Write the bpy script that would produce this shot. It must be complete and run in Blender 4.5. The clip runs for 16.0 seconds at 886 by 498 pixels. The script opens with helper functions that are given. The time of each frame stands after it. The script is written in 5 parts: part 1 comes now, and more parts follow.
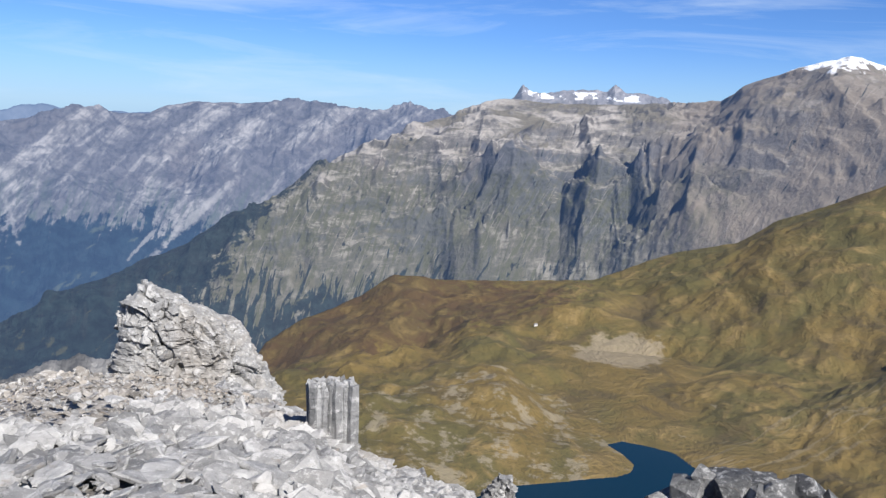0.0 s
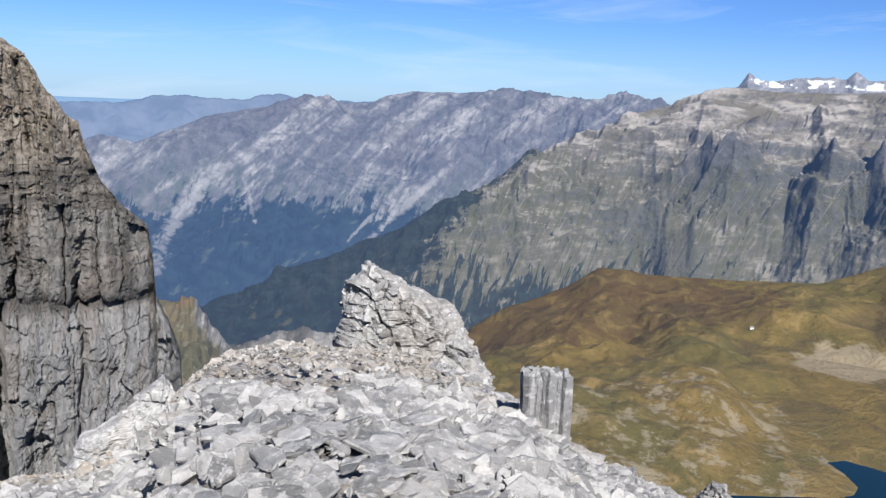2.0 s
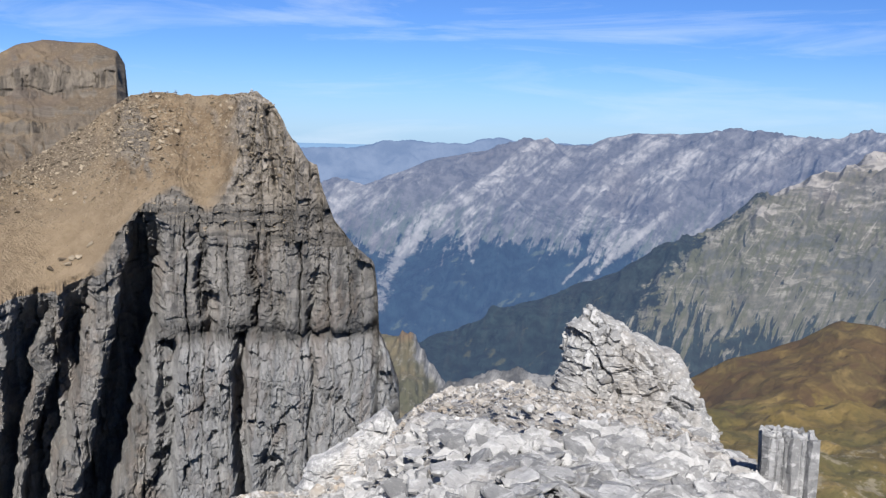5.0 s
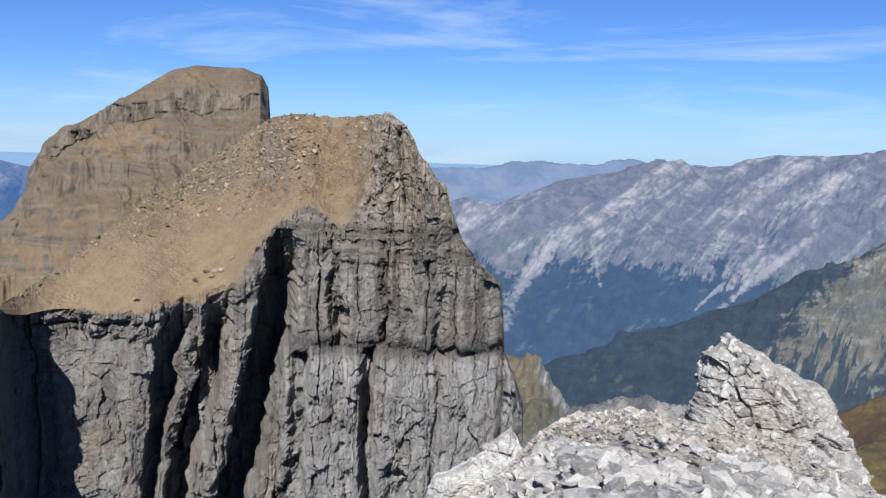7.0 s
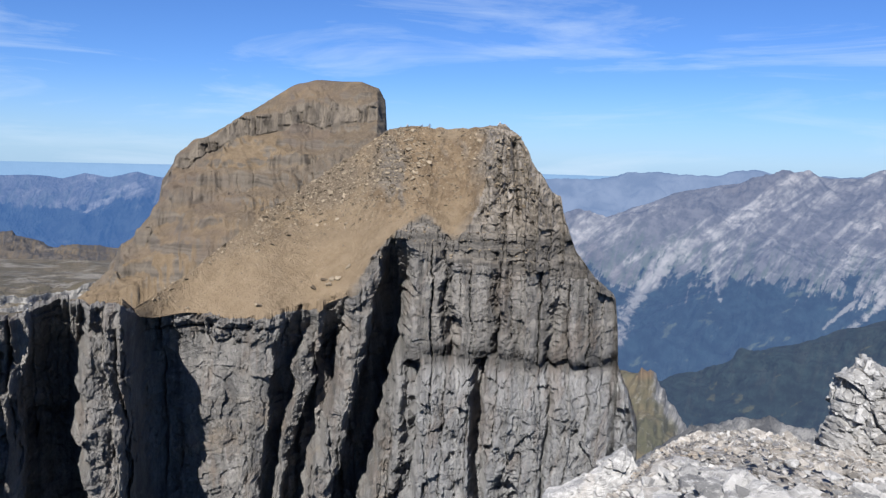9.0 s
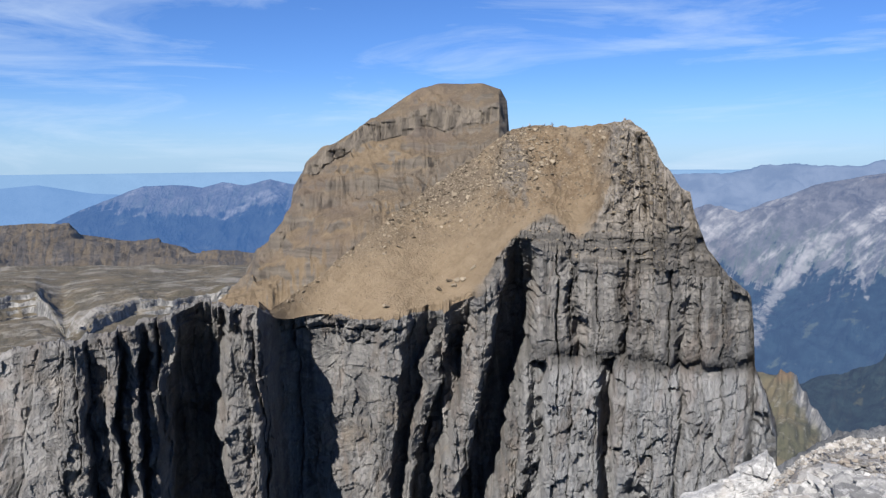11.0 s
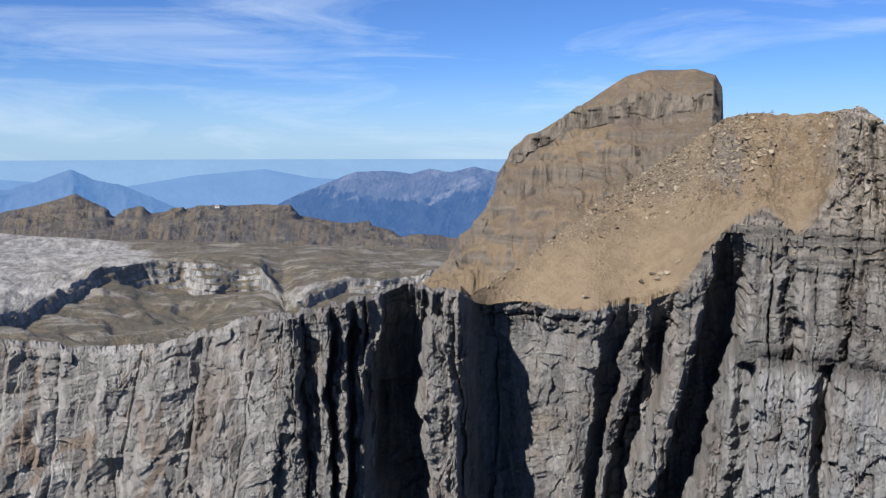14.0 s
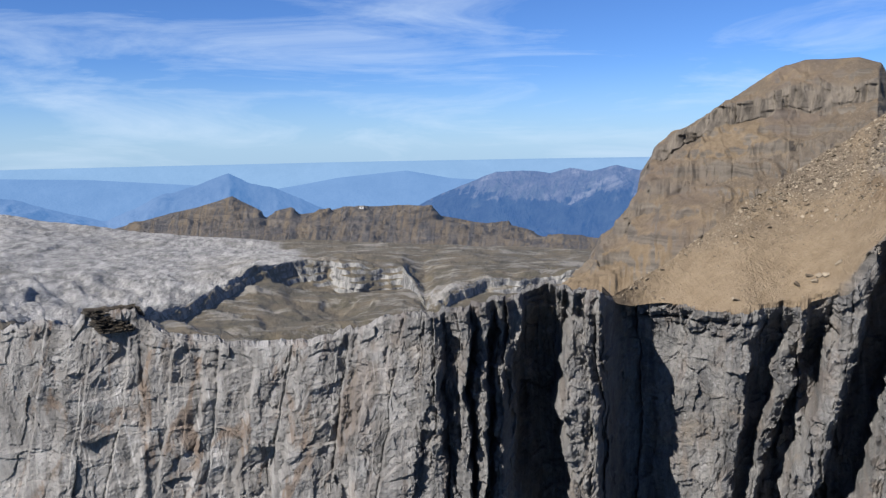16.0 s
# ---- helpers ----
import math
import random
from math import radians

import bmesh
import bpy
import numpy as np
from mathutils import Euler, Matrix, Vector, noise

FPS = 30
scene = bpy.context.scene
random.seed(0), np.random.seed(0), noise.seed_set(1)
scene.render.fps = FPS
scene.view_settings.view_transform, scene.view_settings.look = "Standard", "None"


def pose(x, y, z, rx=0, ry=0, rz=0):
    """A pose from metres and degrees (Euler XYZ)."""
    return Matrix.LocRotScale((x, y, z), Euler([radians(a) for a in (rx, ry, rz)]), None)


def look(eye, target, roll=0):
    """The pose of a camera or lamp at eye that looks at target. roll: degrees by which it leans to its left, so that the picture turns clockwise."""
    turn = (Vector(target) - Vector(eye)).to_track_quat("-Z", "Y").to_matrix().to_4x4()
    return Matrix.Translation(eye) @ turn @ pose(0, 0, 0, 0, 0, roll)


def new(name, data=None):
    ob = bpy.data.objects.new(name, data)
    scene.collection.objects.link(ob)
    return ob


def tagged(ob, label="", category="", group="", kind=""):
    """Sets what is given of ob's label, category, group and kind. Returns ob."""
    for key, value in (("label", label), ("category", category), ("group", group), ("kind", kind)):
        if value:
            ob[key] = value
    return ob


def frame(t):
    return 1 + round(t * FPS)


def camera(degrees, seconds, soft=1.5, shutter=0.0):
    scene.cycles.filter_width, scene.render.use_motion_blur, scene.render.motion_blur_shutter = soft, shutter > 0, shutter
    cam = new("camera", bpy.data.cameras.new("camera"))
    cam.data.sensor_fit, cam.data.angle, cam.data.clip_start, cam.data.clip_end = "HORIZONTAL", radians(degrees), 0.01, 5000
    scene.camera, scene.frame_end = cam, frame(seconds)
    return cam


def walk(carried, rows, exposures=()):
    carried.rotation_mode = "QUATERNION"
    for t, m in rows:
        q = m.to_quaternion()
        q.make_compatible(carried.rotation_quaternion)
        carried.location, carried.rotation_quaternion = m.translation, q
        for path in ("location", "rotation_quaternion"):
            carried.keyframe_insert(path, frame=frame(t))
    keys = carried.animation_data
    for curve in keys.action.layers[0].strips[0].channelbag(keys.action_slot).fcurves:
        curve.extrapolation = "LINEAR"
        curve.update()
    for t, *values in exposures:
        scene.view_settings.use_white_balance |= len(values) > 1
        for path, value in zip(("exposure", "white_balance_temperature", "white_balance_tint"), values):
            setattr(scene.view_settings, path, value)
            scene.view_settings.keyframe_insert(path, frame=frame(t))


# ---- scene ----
# ---- camera: held at arm's length by someone who turns on the spot ----
EYE = 1.6
ARM = 0.6
cam = camera(56.30, 16.0, soft=1.35)
# seconds, heading (degrees clockwise from +y), tilt, roll
TURN = [
    (0.0, -0.00, -9.18, -2.46),
    (0.5, -2.93, -9.45, -2.20),
    (1.0, -7.24, -9.81, -1.74),
    (1.5, -11.30, -10.13, -1.97),
    (2.0, -14.45, -10.49, -2.46),
    (2.5, -16.86, -10.61, -2.14),
    (3.0, -19.17, -10.34, -1.80),
    (3.5, -21.89, -9.39, -2.41),
    (4.0, -24.91, -8.99, -2.37),
    (6.5, -35.74, -6.96, -1.38),
    (7.0, -38.42, -6.95, -1.77),
    (7.5, -40.56, -6.90, -1.63),
    (8.0, -41.80, -6.80, -1.70),
    (8.5, -44.26, -6.43, -1.68),
    (9.0, -46.26, -6.41, -1.59),
    (11.5, -57.24, -6.50, 0.59),
    (12.0, -59.59, -6.66, 0.52),
    (12.5, -61.77, -7.00, 0.33),
    (13.0, -63.96, -7.09, 0.16),
    (13.5, -66.56, -7.31, -0.02),
    (14.0, -68.77, -7.24, -0.07),
    (14.5, -71.35, -6.98, 0.00),
    (15.0, -73.90, -7.08, 0.29),
    (15.5, -76.07, -7.38, 0.97),
    (16.0, -78.48, -7.17, 1.04),
]


def held(heading, tilt, roll):
    a = radians(heading)
    return pose(ARM * math.sin(a), ARM * math.cos(a), EYE, 90 + tilt, 0, -heading) @ pose(0, 0, 0, 0, 0, -roll)


walk(cam, [(t, held(a, p, r)) for t, a, p, r in TURN], [(0.0, 1.2), (16.0, 1.2)])

# ---- sky and sun ----
SUN_AZ, SUN_EL = 150.0, 40.0
sun = new("sun", bpy.data.lights.new("sun", "SUN"))
sun.data.energy, sun.data.angle, sun.data.color = 5.0, radians(0.53), (1.0, 0.965, 0.92)
a, e = radians(SUN_AZ), radians(SUN_EL)
sun.matrix_world = look((math.sin(a) * math.cos(e) * 100, math.cos(a) * math.cos(e) * 100, math.sin(e) * 100), (0, 0, 0))

world = bpy.data.worlds.new("world")
scene.world = world
world.use_nodes = True
wt = world.node_tree
wt.nodes.clear()


def node(tree, kind, **values):
    n = tree.nodes.new(kind)
    for key, value in values.items():
        n.inputs[key].default_value = value
    return n


def wire(tree, source, target):
    tree.links.new(source, target)


sky = wt.nodes.new("ShaderNodeTexSky")
sky.sky_type = "NISHITA"
sky.sun_disc = False
sky.sun_elevation, sky.sun_rotation = e, a
sky.altitude, sky.air_density, sky.dust_density, sky.ozone_density = 2500, 1.0, 0.2, 7.5
# thin cirrus: streaky noise on the dome of directions
wc = wt.nodes.new("ShaderNodeTexCoord")
wm = node(wt, "ShaderNodeMapping", Scale=(1.4, 2.2, 13.0), Rotation=(0.05, 0.12, 0.5))
wire(wt, wc.outputs["Generated"], wm.inputs["Vector"])
wn = node(wt, "ShaderNodeTexNoise", Scale=1.5, Detail=7.0, Roughness=0.62, Distortion=0.7)
wire(wt, wm.outputs["Vector"], wn.inputs["Vector"])
wr = wt.nodes.new("ShaderNodeValToRGB")
wr.color_ramp.elements[0].position, wr.color_ramp.elements[0].color = 0.5, (0, 0, 0, 1)
wr.color_ramp.elements[1].position, wr.color_ramp.elements[1].color = 0.8, (0.55, 0.55, 0.55, 1)
wire(wt, wn.outputs["Fac"], wr.inputs["Fac"])
wmix = wt.nodes.new("ShaderNodeMix")
wmix.data_type = "RGBA"
wire(wt, wr.outputs["Color"], wmix.inputs["Factor"])
tint = wt.nodes.new("ShaderNodeMix")
tint.data_type, tint.blend_type = "RGBA", "MULTIPLY"
tint.inputs["Factor"].default_value = 1.0
wire(wt, sky.outputs["Color"], tint.inputs["A"])
tint.inputs["B"].default_value = (0.71, 0.885, 1.16, 1)
height = wt.nodes.new("ShaderNodeSeparateXYZ")
wire(wt, wc.outputs["Generated"], height.inputs[0])
pale = wt.nodes.new("ShaderNodeMapRange")
pale.interpolation_type = "SMOOTHSTEP"
wire(wt, height.outputs["Z"], pale.inputs["Value"])
for key, val in (("From Min", -0.03), ("From Max", 0.10), ("To Min", 0.7), ("To Max", 0.0)):
    pale.inputs[key].default_value = val
air = wt.nodes.new("ShaderNodeMix")
air.data_type = "RGBA"
wire(wt, pale.outputs["Result"], air.inputs["Factor"])
wire(wt, tint.outputs["Result"], air.inputs["A"])
air.inputs["B"].default_value = (4.1, 6.0, 8.1, 1)
wire(wt, air.outputs["Result"], wmix.inputs["A"])
wmix.inputs["B"].default_value = (7.3, 8.6, 10.2, 1)
wb = node(wt, "ShaderNodeBackground", Strength=0.0458)
wire(wt, wmix.outputs["Result"], wb.inputs["Color"])
wo = wt.nodes.new("ShaderNodeOutputWorld")
wire(wt, wb.outputs["Background"], wo.inputs["Surface"])

# ---- noise ----


def hashed(ix, iy, iz, seed):
    h = (ix.astype(np.int64) * 374761393 + iy.astype(np.int64) * 668265263 + iz.astype(np.int64) * 2147483647 + seed * 1274126177) & 0xFFFFFFFF
    h = ((h ^ (h >> 13)) * 1274126177) & 0xFFFFFFFF
    h = ((h ^ (h >> 15)) * 2246822519) & 0xFFFFFFFF
    return ((h ^ (h >> 16)) & 0xFFFFFF) / float(0xFFFFFF)


def smooth_noise(p, seed=0):
    """Value noise in -1..1 at points p (n, 3)."""
    i = np.floor(p)
    f = p - i
    f = f * f * f * (f * (f * 6 - 15) + 10)
    i = i.astype(np.int64)
    total = 0
    for dx in (0, 1):
        for dy in (0, 1):
            for dz in (0, 1):
                w = (f[:, 0] if dx else 1 - f[:, 0]) * (f[:, 1] if dy else 1 - f[:, 1]) * (f[:, 2] if dz else 1 - f[:, 2])
                total = total + w * hashed(i[:, 0] + dx, i[:, 1] + dy, i[:, 2] + dz, seed)
    return total * 2 - 1


def fbm(p, octaves=5, gain=0.5, seed=0, ridged=False):
    total, amp, norm = 0, 1.0, 0.0
    for k in range(octaves):
        n = smooth_noise(p * (2.03 ** k) + 17.3 * k, seed + k)
        total = total + amp * ((1 - 2 * np.abs(n)) if ridged else n)
        norm += amp
        amp *= gain
    return total / norm


def cells(x, y, seed=0, jitter=0.9):
    """Worley cells in 2D: a random value and a random pair for the cell of each point, the offset in it, and the distance to its border."""
    ix, iy = np.floor(x).astype(np.int64), np.floor(y).astype(np.int64)
    best = np.full(x.shape, 9.0)
    second = np.full(x.shape, 9.0)
    val = np.zeros(x.shape)
    ox, oy = np.zeros(x.shape), np.zeros(x.shape)
    for dx in (-1, 0, 1):
        for dy in (-1, 0, 1):
            cx, cy = ix + dx, iy + dy
            px = cx + 0.5 + jitter * (hashed(cx, cy, cx * 0, seed) - 0.5)
            py = cy + 0.5 + jitter * (hashed(cx, cy, cx * 0 + 1, seed) - 0.5)
            d = np.hypot(x - px, y - py)
            near = d < best
            second = np.where(near, best, np.minimum(second, d))
            val = np.where(near, hashed(cx, cy, cx * 0 + 2, seed), val)
            ox = np.where(near, x - px, ox)
            oy = np.where(near, y - py, oy)
            best = np.where(near, d, best)
    tx = hashed((val * 1e6).astype(np.int64), ix * 0, iy * 0, seed + 5) - 0.5
    ty = hashed((val * 1e6).astype(np.int64), ix * 0 + 3, iy * 0, seed + 6) - 0.5
    return val, tx * ox + ty * oy, second - best


def ribs(x, y, seed, tall, saw, gash=0.0):
    """Upright ribs of uneven width, about 1 across and split at uneven heights: how far the rock stands back. Each face turns a little away, with a sharp step to the next."""
    flat = np.stack([x.ravel() * 0.8, 0 * x.ravel(), 0 * x.ravel()], 1)
    x = x + 0.5 * smooth_noise(flat, seed + 50).reshape(x.shape)
    c = np.floor(x).astype(np.int64)
    fx = x - c
    o = c * 0
    yy = y / tall * (0.6 + 0.8 * hashed(c, o, o, seed)) + 9.7 * hashed(c, o + 1, o, seed)
    r = np.floor(yy).astype(np.int64)
    fy = yy - r
    off = 0.7 * (hashed(c, o + 2, o, seed) - 0.5) + 0.9 * (hashed(c, r, o + 3, seed) - 0.5)
    turn = saw * (0.2 + 1.4 * hashed(c, r, o + 4, seed)) * (fx - 0.5)
    nod = 0.7 * (hashed(c, r, o + 5, seed) - 0.5) * (fy - 0.5)
    slit = gash * np.exp(-(np.minimum(fx, 1 - fx) / 0.035) ** 2) * (hashed(c, r, o + 6, seed) > 0.45)
    return off + turn + nod + slit


def smoothstep(lo, hi, x):
    t = np.clip((x - lo) / (hi - lo), 0, 1)
    return t * t * (3 - 2 * t)


# ---- meshes ----
def grid_mesh(name, v, flow=None, material=None, smooth=True, flip=False, zone=None):
    """A sheet from an array of points (rows, columns, 3)."""
    nr, nc = v.shape[:2]
    me = bpy.data.meshes.new(name)
    idx = np.arange(nr * nc).reshape(nr, nc)
    a, b, c, d = idx[:-1, :-1], idx[:-1, 1:], idx[1:, 1:], idx[1:, :-1]
    quads = np.stack([a, d, c, b] if flip else [a, b, c, d], -1).reshape(-1, 4)
    me.vertices.add(nr * nc)
    me.vertices.foreach_set("co", v.reshape(-1).astype(np.float32))
    me.loops.add(quads.size)
    me.loops.foreach_set("vertex_index", quads.reshape(-1).astype(np.int32))
    me.polygons.add(len(quads))
    me.polygons.foreach_set("loop_start", (np.arange(len(quads)) * 4).astype(np.int32))
    me.update(calc_edges=True)
    me.polygons.foreach_set("use_smooth", np.full(len(quads), smooth))
    if flow is not None:
        at = me.attributes.new("flow", "FLOAT_VECTOR", "POINT")
        at.data.foreach_set("vector", flow.reshape(-1).astype(np.float32))
    if zone is not None:
        at = me.attributes.new("zone", "FLOAT_VECTOR", "POINT")
        at.data.foreach_set("vector", zone.reshape(-1).astype(np.float32))
    if material:
        me.materials.append(material)
    return me


def part(name, me, parent=None, label=""):
    ob = new(name, me)
    ob.parent = parent
    if label:
        tagged(ob, label)
    return ob


def setting(name, me, label, category):
    return tagged(new(name, me), label, category, kind="structure")


def at(az, el, d):
    """A point seen from the eye under these angles at a level distance d."""
    a = radians(az)
    return Vector((d * math.sin(a), d * math.cos(a), EYE + d * math.tan(radians(el))))


def line(points):
    """A ridge or contour: heading, height angle and distance of its points."""
    return np.array(points, float)


def loft(lines, az0, az1, columns, rows, wiggle=0.0, wander=0.0):
    """Land between contour lines, near to far. Gives points and the (across, height, along) coordinates."""
    az = np.linspace(az0, az1, columns)
    dist, high = [], []
    for ln in lines:
        d = np.interp(az, ln[:, 0], ln[:, 2])
        if wander and 0 < len(dist) < len(lines) - 2:
            d = d * (1 + wander * fbm(np.stack([az * 0.45, az * 0 + len(dist) * 0.4, az * 0 + 3], 1), 3, 0.5, 13))
        el = np.interp(az, ln[:, 0], ln[:, 1])
        if wiggle and len(dist) == len(lines) - 2:
            el = el + wiggle * fbm(np.stack([az * 0.9, az * 0 + len(dist) * 7.1, az * 0], 1), 5, 0.55, 3)
        dist.append(d)
        high.append(EYE + d * np.tan(np.radians(el)))
    dist, high = np.array(dist), np.array(high)
    v = np.concatenate([k + np.linspace(0, 1, n, endpoint=False) for k, n in enumerate(rows)] + [[len(rows)]])
    k = np.minimum(v.astype(int), len(rows) - 1)
    f = (v - k)[:, None]
    dd = dist[k] * (1 - f) + dist[k + 1] * f
    # heights by a smooth monotone curve through the lines
    zz = high[k] * (1 - f) + high[k + 1] * f
    rad = np.radians(az)[None, :]
    p = np.stack([dd * np.sin(rad), dd * np.cos(rad), zz], -1)
    flow = np.stack([rad * dist.mean() + 0 * dd, zz, v[:, None] + 0 * dd], -1)
    return p, flow, dd, np.repeat(az[None, :], len(v), 0)


# ---- materials ----
class Paint:
    """Small helper to wire a procedural material."""

    def __init__(self, name):
        self.m = bpy.data.materials.new(name)
        self.m.use_nodes = True
        self.t = self.m.node_tree
        self.bsdf = self.t.nodes["Principled BSDF"]
        self.out = self.t.nodes["Material Output"]
        self.bsdf.inputs["Roughness"].default_value = 0.9
        self.bsdf.inputs["Specular IOR Level"].default_value = 0.25

    def put(self, target, source):
        if isinstance(source, bpy.types.NodeSocket):
            self.t.links.new(source, target)
        else:
            target.default_value = source

    def place(self):
        return self.t.nodes.new("ShaderNodeNewGeometry").outputs["Position"]

    def local(self):
        return self.t.nodes.new("ShaderNodeTexCoord").outputs["Object"]

    def flow(self, name="flow"):
        n = self.t.nodes.new("ShaderNodeAttribute")
        n.attribute_name = name
        return n.outputs["Vector"]

    def slope(self):
        g = self.t.nodes.new("ShaderNodeNewGeometry")
        s = self.t.nodes.new("ShaderNodeSeparateXYZ")
        self.t.links.new(g.outputs["Normal"], s.inputs[0])
        return s.outputs["Z"]

    def axis(self, vector, which):
        s = self.t.nodes.new("ShaderNodeSeparateXYZ")
        self.t.links.new(vector, s.inputs[0])
        return s.outputs[which]

    def mapped(self, vector, scale=(1, 1, 1), turn=(0, 0, 0)):
        n = node(self.t, "ShaderNodeMapping", Scale=scale, Rotation=turn)
        self.t.links.new(vector, n.inputs["Vector"])
        return n.outputs["Vector"]

    def along(self, vector, turn, long, short):
        """Coordinates of bands that run at an angle (degrees) in the plane of across and height: metres along and across them."""
        a = node(self.t, "ShaderNodeMapping", Rotation=(0, 0, -radians(turn)))
        self.t.links.new(vector, a.inputs["Vector"])
        b = node(self.t, "ShaderNodeMapping", Scale=(1.0 / long, 1.0 / short, 0.0))
        self.t.links.new(a.outputs["Vector"], b.inputs["Vector"])
        return b.outputs["Vector"]

    def noise(self, vector, scale, detail=5.0, rough=0.55, distortion=0.0):
        n = node(self.t, "ShaderNodeTexNoise", Scale=scale, Detail=detail, Roughness=rough, Distortion=distortion)
        self.t.links.new(vector, n.inputs["Vector"])
        return n.outputs["Fac"]

    def voronoi(self, vector, scale, feature="F1"):
        n = node(self.t, "ShaderNodeTexVoronoi", Scale=scale)
        n.feature = feature
        self.t.links.new(vector, n.inputs["Vector"])
        return n.outputs["Distance"], (n.outputs["Color"] if feature == "F1" else None)

    def ramp(self, fac, lo, hi, a=0.0, b=1.0):
        n = self.t.nodes.new("ShaderNodeMapRange")
        n.interpolation_type = "SMOOTHSTEP"
        self.put(n.inputs["Value"], fac)
        for key, val in (("From Min", lo), ("From Max", hi), ("To Min", a), ("To Max", b)):
            n.inputs[key].default_value = val
        return n.outputs["Result"]

    def math(self, op, a, b=0.0):
        n = self.t.nodes.new("ShaderNodeMath")
        n.operation = op
        self.put(n.inputs[0], a)
        self.put(n.inputs[1], b)
        return n.outputs[0]

    def mix(self, fac, a, b, blend="MIX"):
        n = self.t.nodes.new("ShaderNodeMix")
        n.data_type, n.blend_type = "RGBA", blend
        self.put(n.inputs["Factor"], fac)
        for key, c in (("A", a), ("B", b)):
            self.put(n.inputs[key], c if isinstance(c, bpy.types.NodeSocket) else (*c, 1))
        return n.outputs["Result"]

    def bump(self, height, distance, strength=1.0):
        n = node(self.t, "ShaderNodeBump", Strength=strength, Distance=distance)
        self.put(n.inputs["Height"], height)
        self.t.links.new(n.outputs["Normal"], self.bsdf.inputs["Normal"])

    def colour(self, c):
        """Base colour, every one scaled by 0.6 to balance the raised exposure."""
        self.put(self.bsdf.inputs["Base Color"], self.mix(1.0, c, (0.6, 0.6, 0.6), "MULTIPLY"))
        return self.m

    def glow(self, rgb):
        """The light of the air in front of the land, painted on as even emission."""
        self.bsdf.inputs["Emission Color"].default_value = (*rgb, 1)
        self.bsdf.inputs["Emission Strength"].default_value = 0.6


def cliff_rock():
    """Grey layered limestone wall: upright stains, level beds, rusty patches."""
    p = Paint("cliff_rock")
    f, w = p.flow(), p.place()
    stain = p.noise(p.along(f, 0, 2.6, 22.0), 1.0, 7, 0.65, 0.6)
    bed = p.noise(p.along(f, 0, 60.0, 2.2), 1.0, 5, 0.6, 0.3)
    blot = p.noise(w, 0.06, 6, 0.65)
    grain = p.noise(w, 1.4, 8, 0.72)
    c = p.mix(p.ramp(stain, 0.32, 0.68), (0.128, 0.124, 0.119), (0.301, 0.283, 0.259))
    c = p.mix(p.ramp(bed, 0.5, 0.66, 0, 0.45), c, (0.230, 0.202, 0.169))
    c = p.mix(p.ramp(blot, 0.56, 0.72, 0, 0.5), c, (0.333, 0.256, 0.177))
    c = p.mix(p.ramp(p.noise(w, 0.11, 5, 0.6), 0.62, 0.75, 0, 0.6), c, (0.461, 0.435, 0.397))
    chip = p.noise(w, 0.55, 8, 0.75)
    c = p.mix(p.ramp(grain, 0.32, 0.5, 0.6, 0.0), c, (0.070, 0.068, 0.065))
    c = p.mix(p.ramp(chip, 0.54, 0.68, 0.0, 0.55), c, (0.422, 0.403, 0.371))
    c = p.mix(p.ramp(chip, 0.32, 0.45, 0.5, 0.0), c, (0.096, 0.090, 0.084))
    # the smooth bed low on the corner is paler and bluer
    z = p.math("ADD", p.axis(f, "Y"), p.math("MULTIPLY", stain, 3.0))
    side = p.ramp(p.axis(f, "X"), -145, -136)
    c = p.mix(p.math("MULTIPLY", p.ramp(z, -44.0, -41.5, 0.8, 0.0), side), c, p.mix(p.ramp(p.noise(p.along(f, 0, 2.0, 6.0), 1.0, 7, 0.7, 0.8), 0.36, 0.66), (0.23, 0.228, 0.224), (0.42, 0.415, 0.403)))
    # dark strip painted where the undercut's shade falls, above the pale bed
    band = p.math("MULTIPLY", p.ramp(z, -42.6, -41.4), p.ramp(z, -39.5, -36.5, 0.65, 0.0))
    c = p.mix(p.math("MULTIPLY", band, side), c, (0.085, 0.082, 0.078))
    # upper columns: pale rock flecks, with lit faces and dark gaps painted in
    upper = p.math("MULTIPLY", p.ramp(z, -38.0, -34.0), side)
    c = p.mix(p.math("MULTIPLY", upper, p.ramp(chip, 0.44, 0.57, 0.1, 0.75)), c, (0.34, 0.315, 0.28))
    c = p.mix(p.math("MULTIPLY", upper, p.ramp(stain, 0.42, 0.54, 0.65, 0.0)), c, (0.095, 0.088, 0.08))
    c = p.mix(p.ramp(p.axis(f, "X"), -240, -226, 0.55, 0.0), c, p.mix(p.ramp(stain, 0.36, 0.64), (0.24, 0.22, 0.197), (0.46, 0.432, 0.396)))
    # slightly darker over the whole corner: browner rock, and shadow the relief lacks
    c = p.mix(p.math("MULTIPLY", side, 0.1), c, (0.085, 0.08, 0.074))
    # thin pale slanting streaks, painted for the sunlit edges of the slabs
    vein_or_lit_edge = p.noise(p.along(f, 8, 1.3, 34.0), 1.0, 6, 0.6, 0.5)
    c = p.mix(p.math("MULTIPLY", p.ramp(vein_or_lit_edge, 0.60, 0.68, 0.0, 0.7), p.ramp(p.axis(f, "X"), -238, -228, 1.0, 0.3)), c, (0.56, 0.53, 0.49))
    rust = p.noise(p.along(f, 80, 16.0, 5.0), 1.0, 6, 0.65, 0.8)
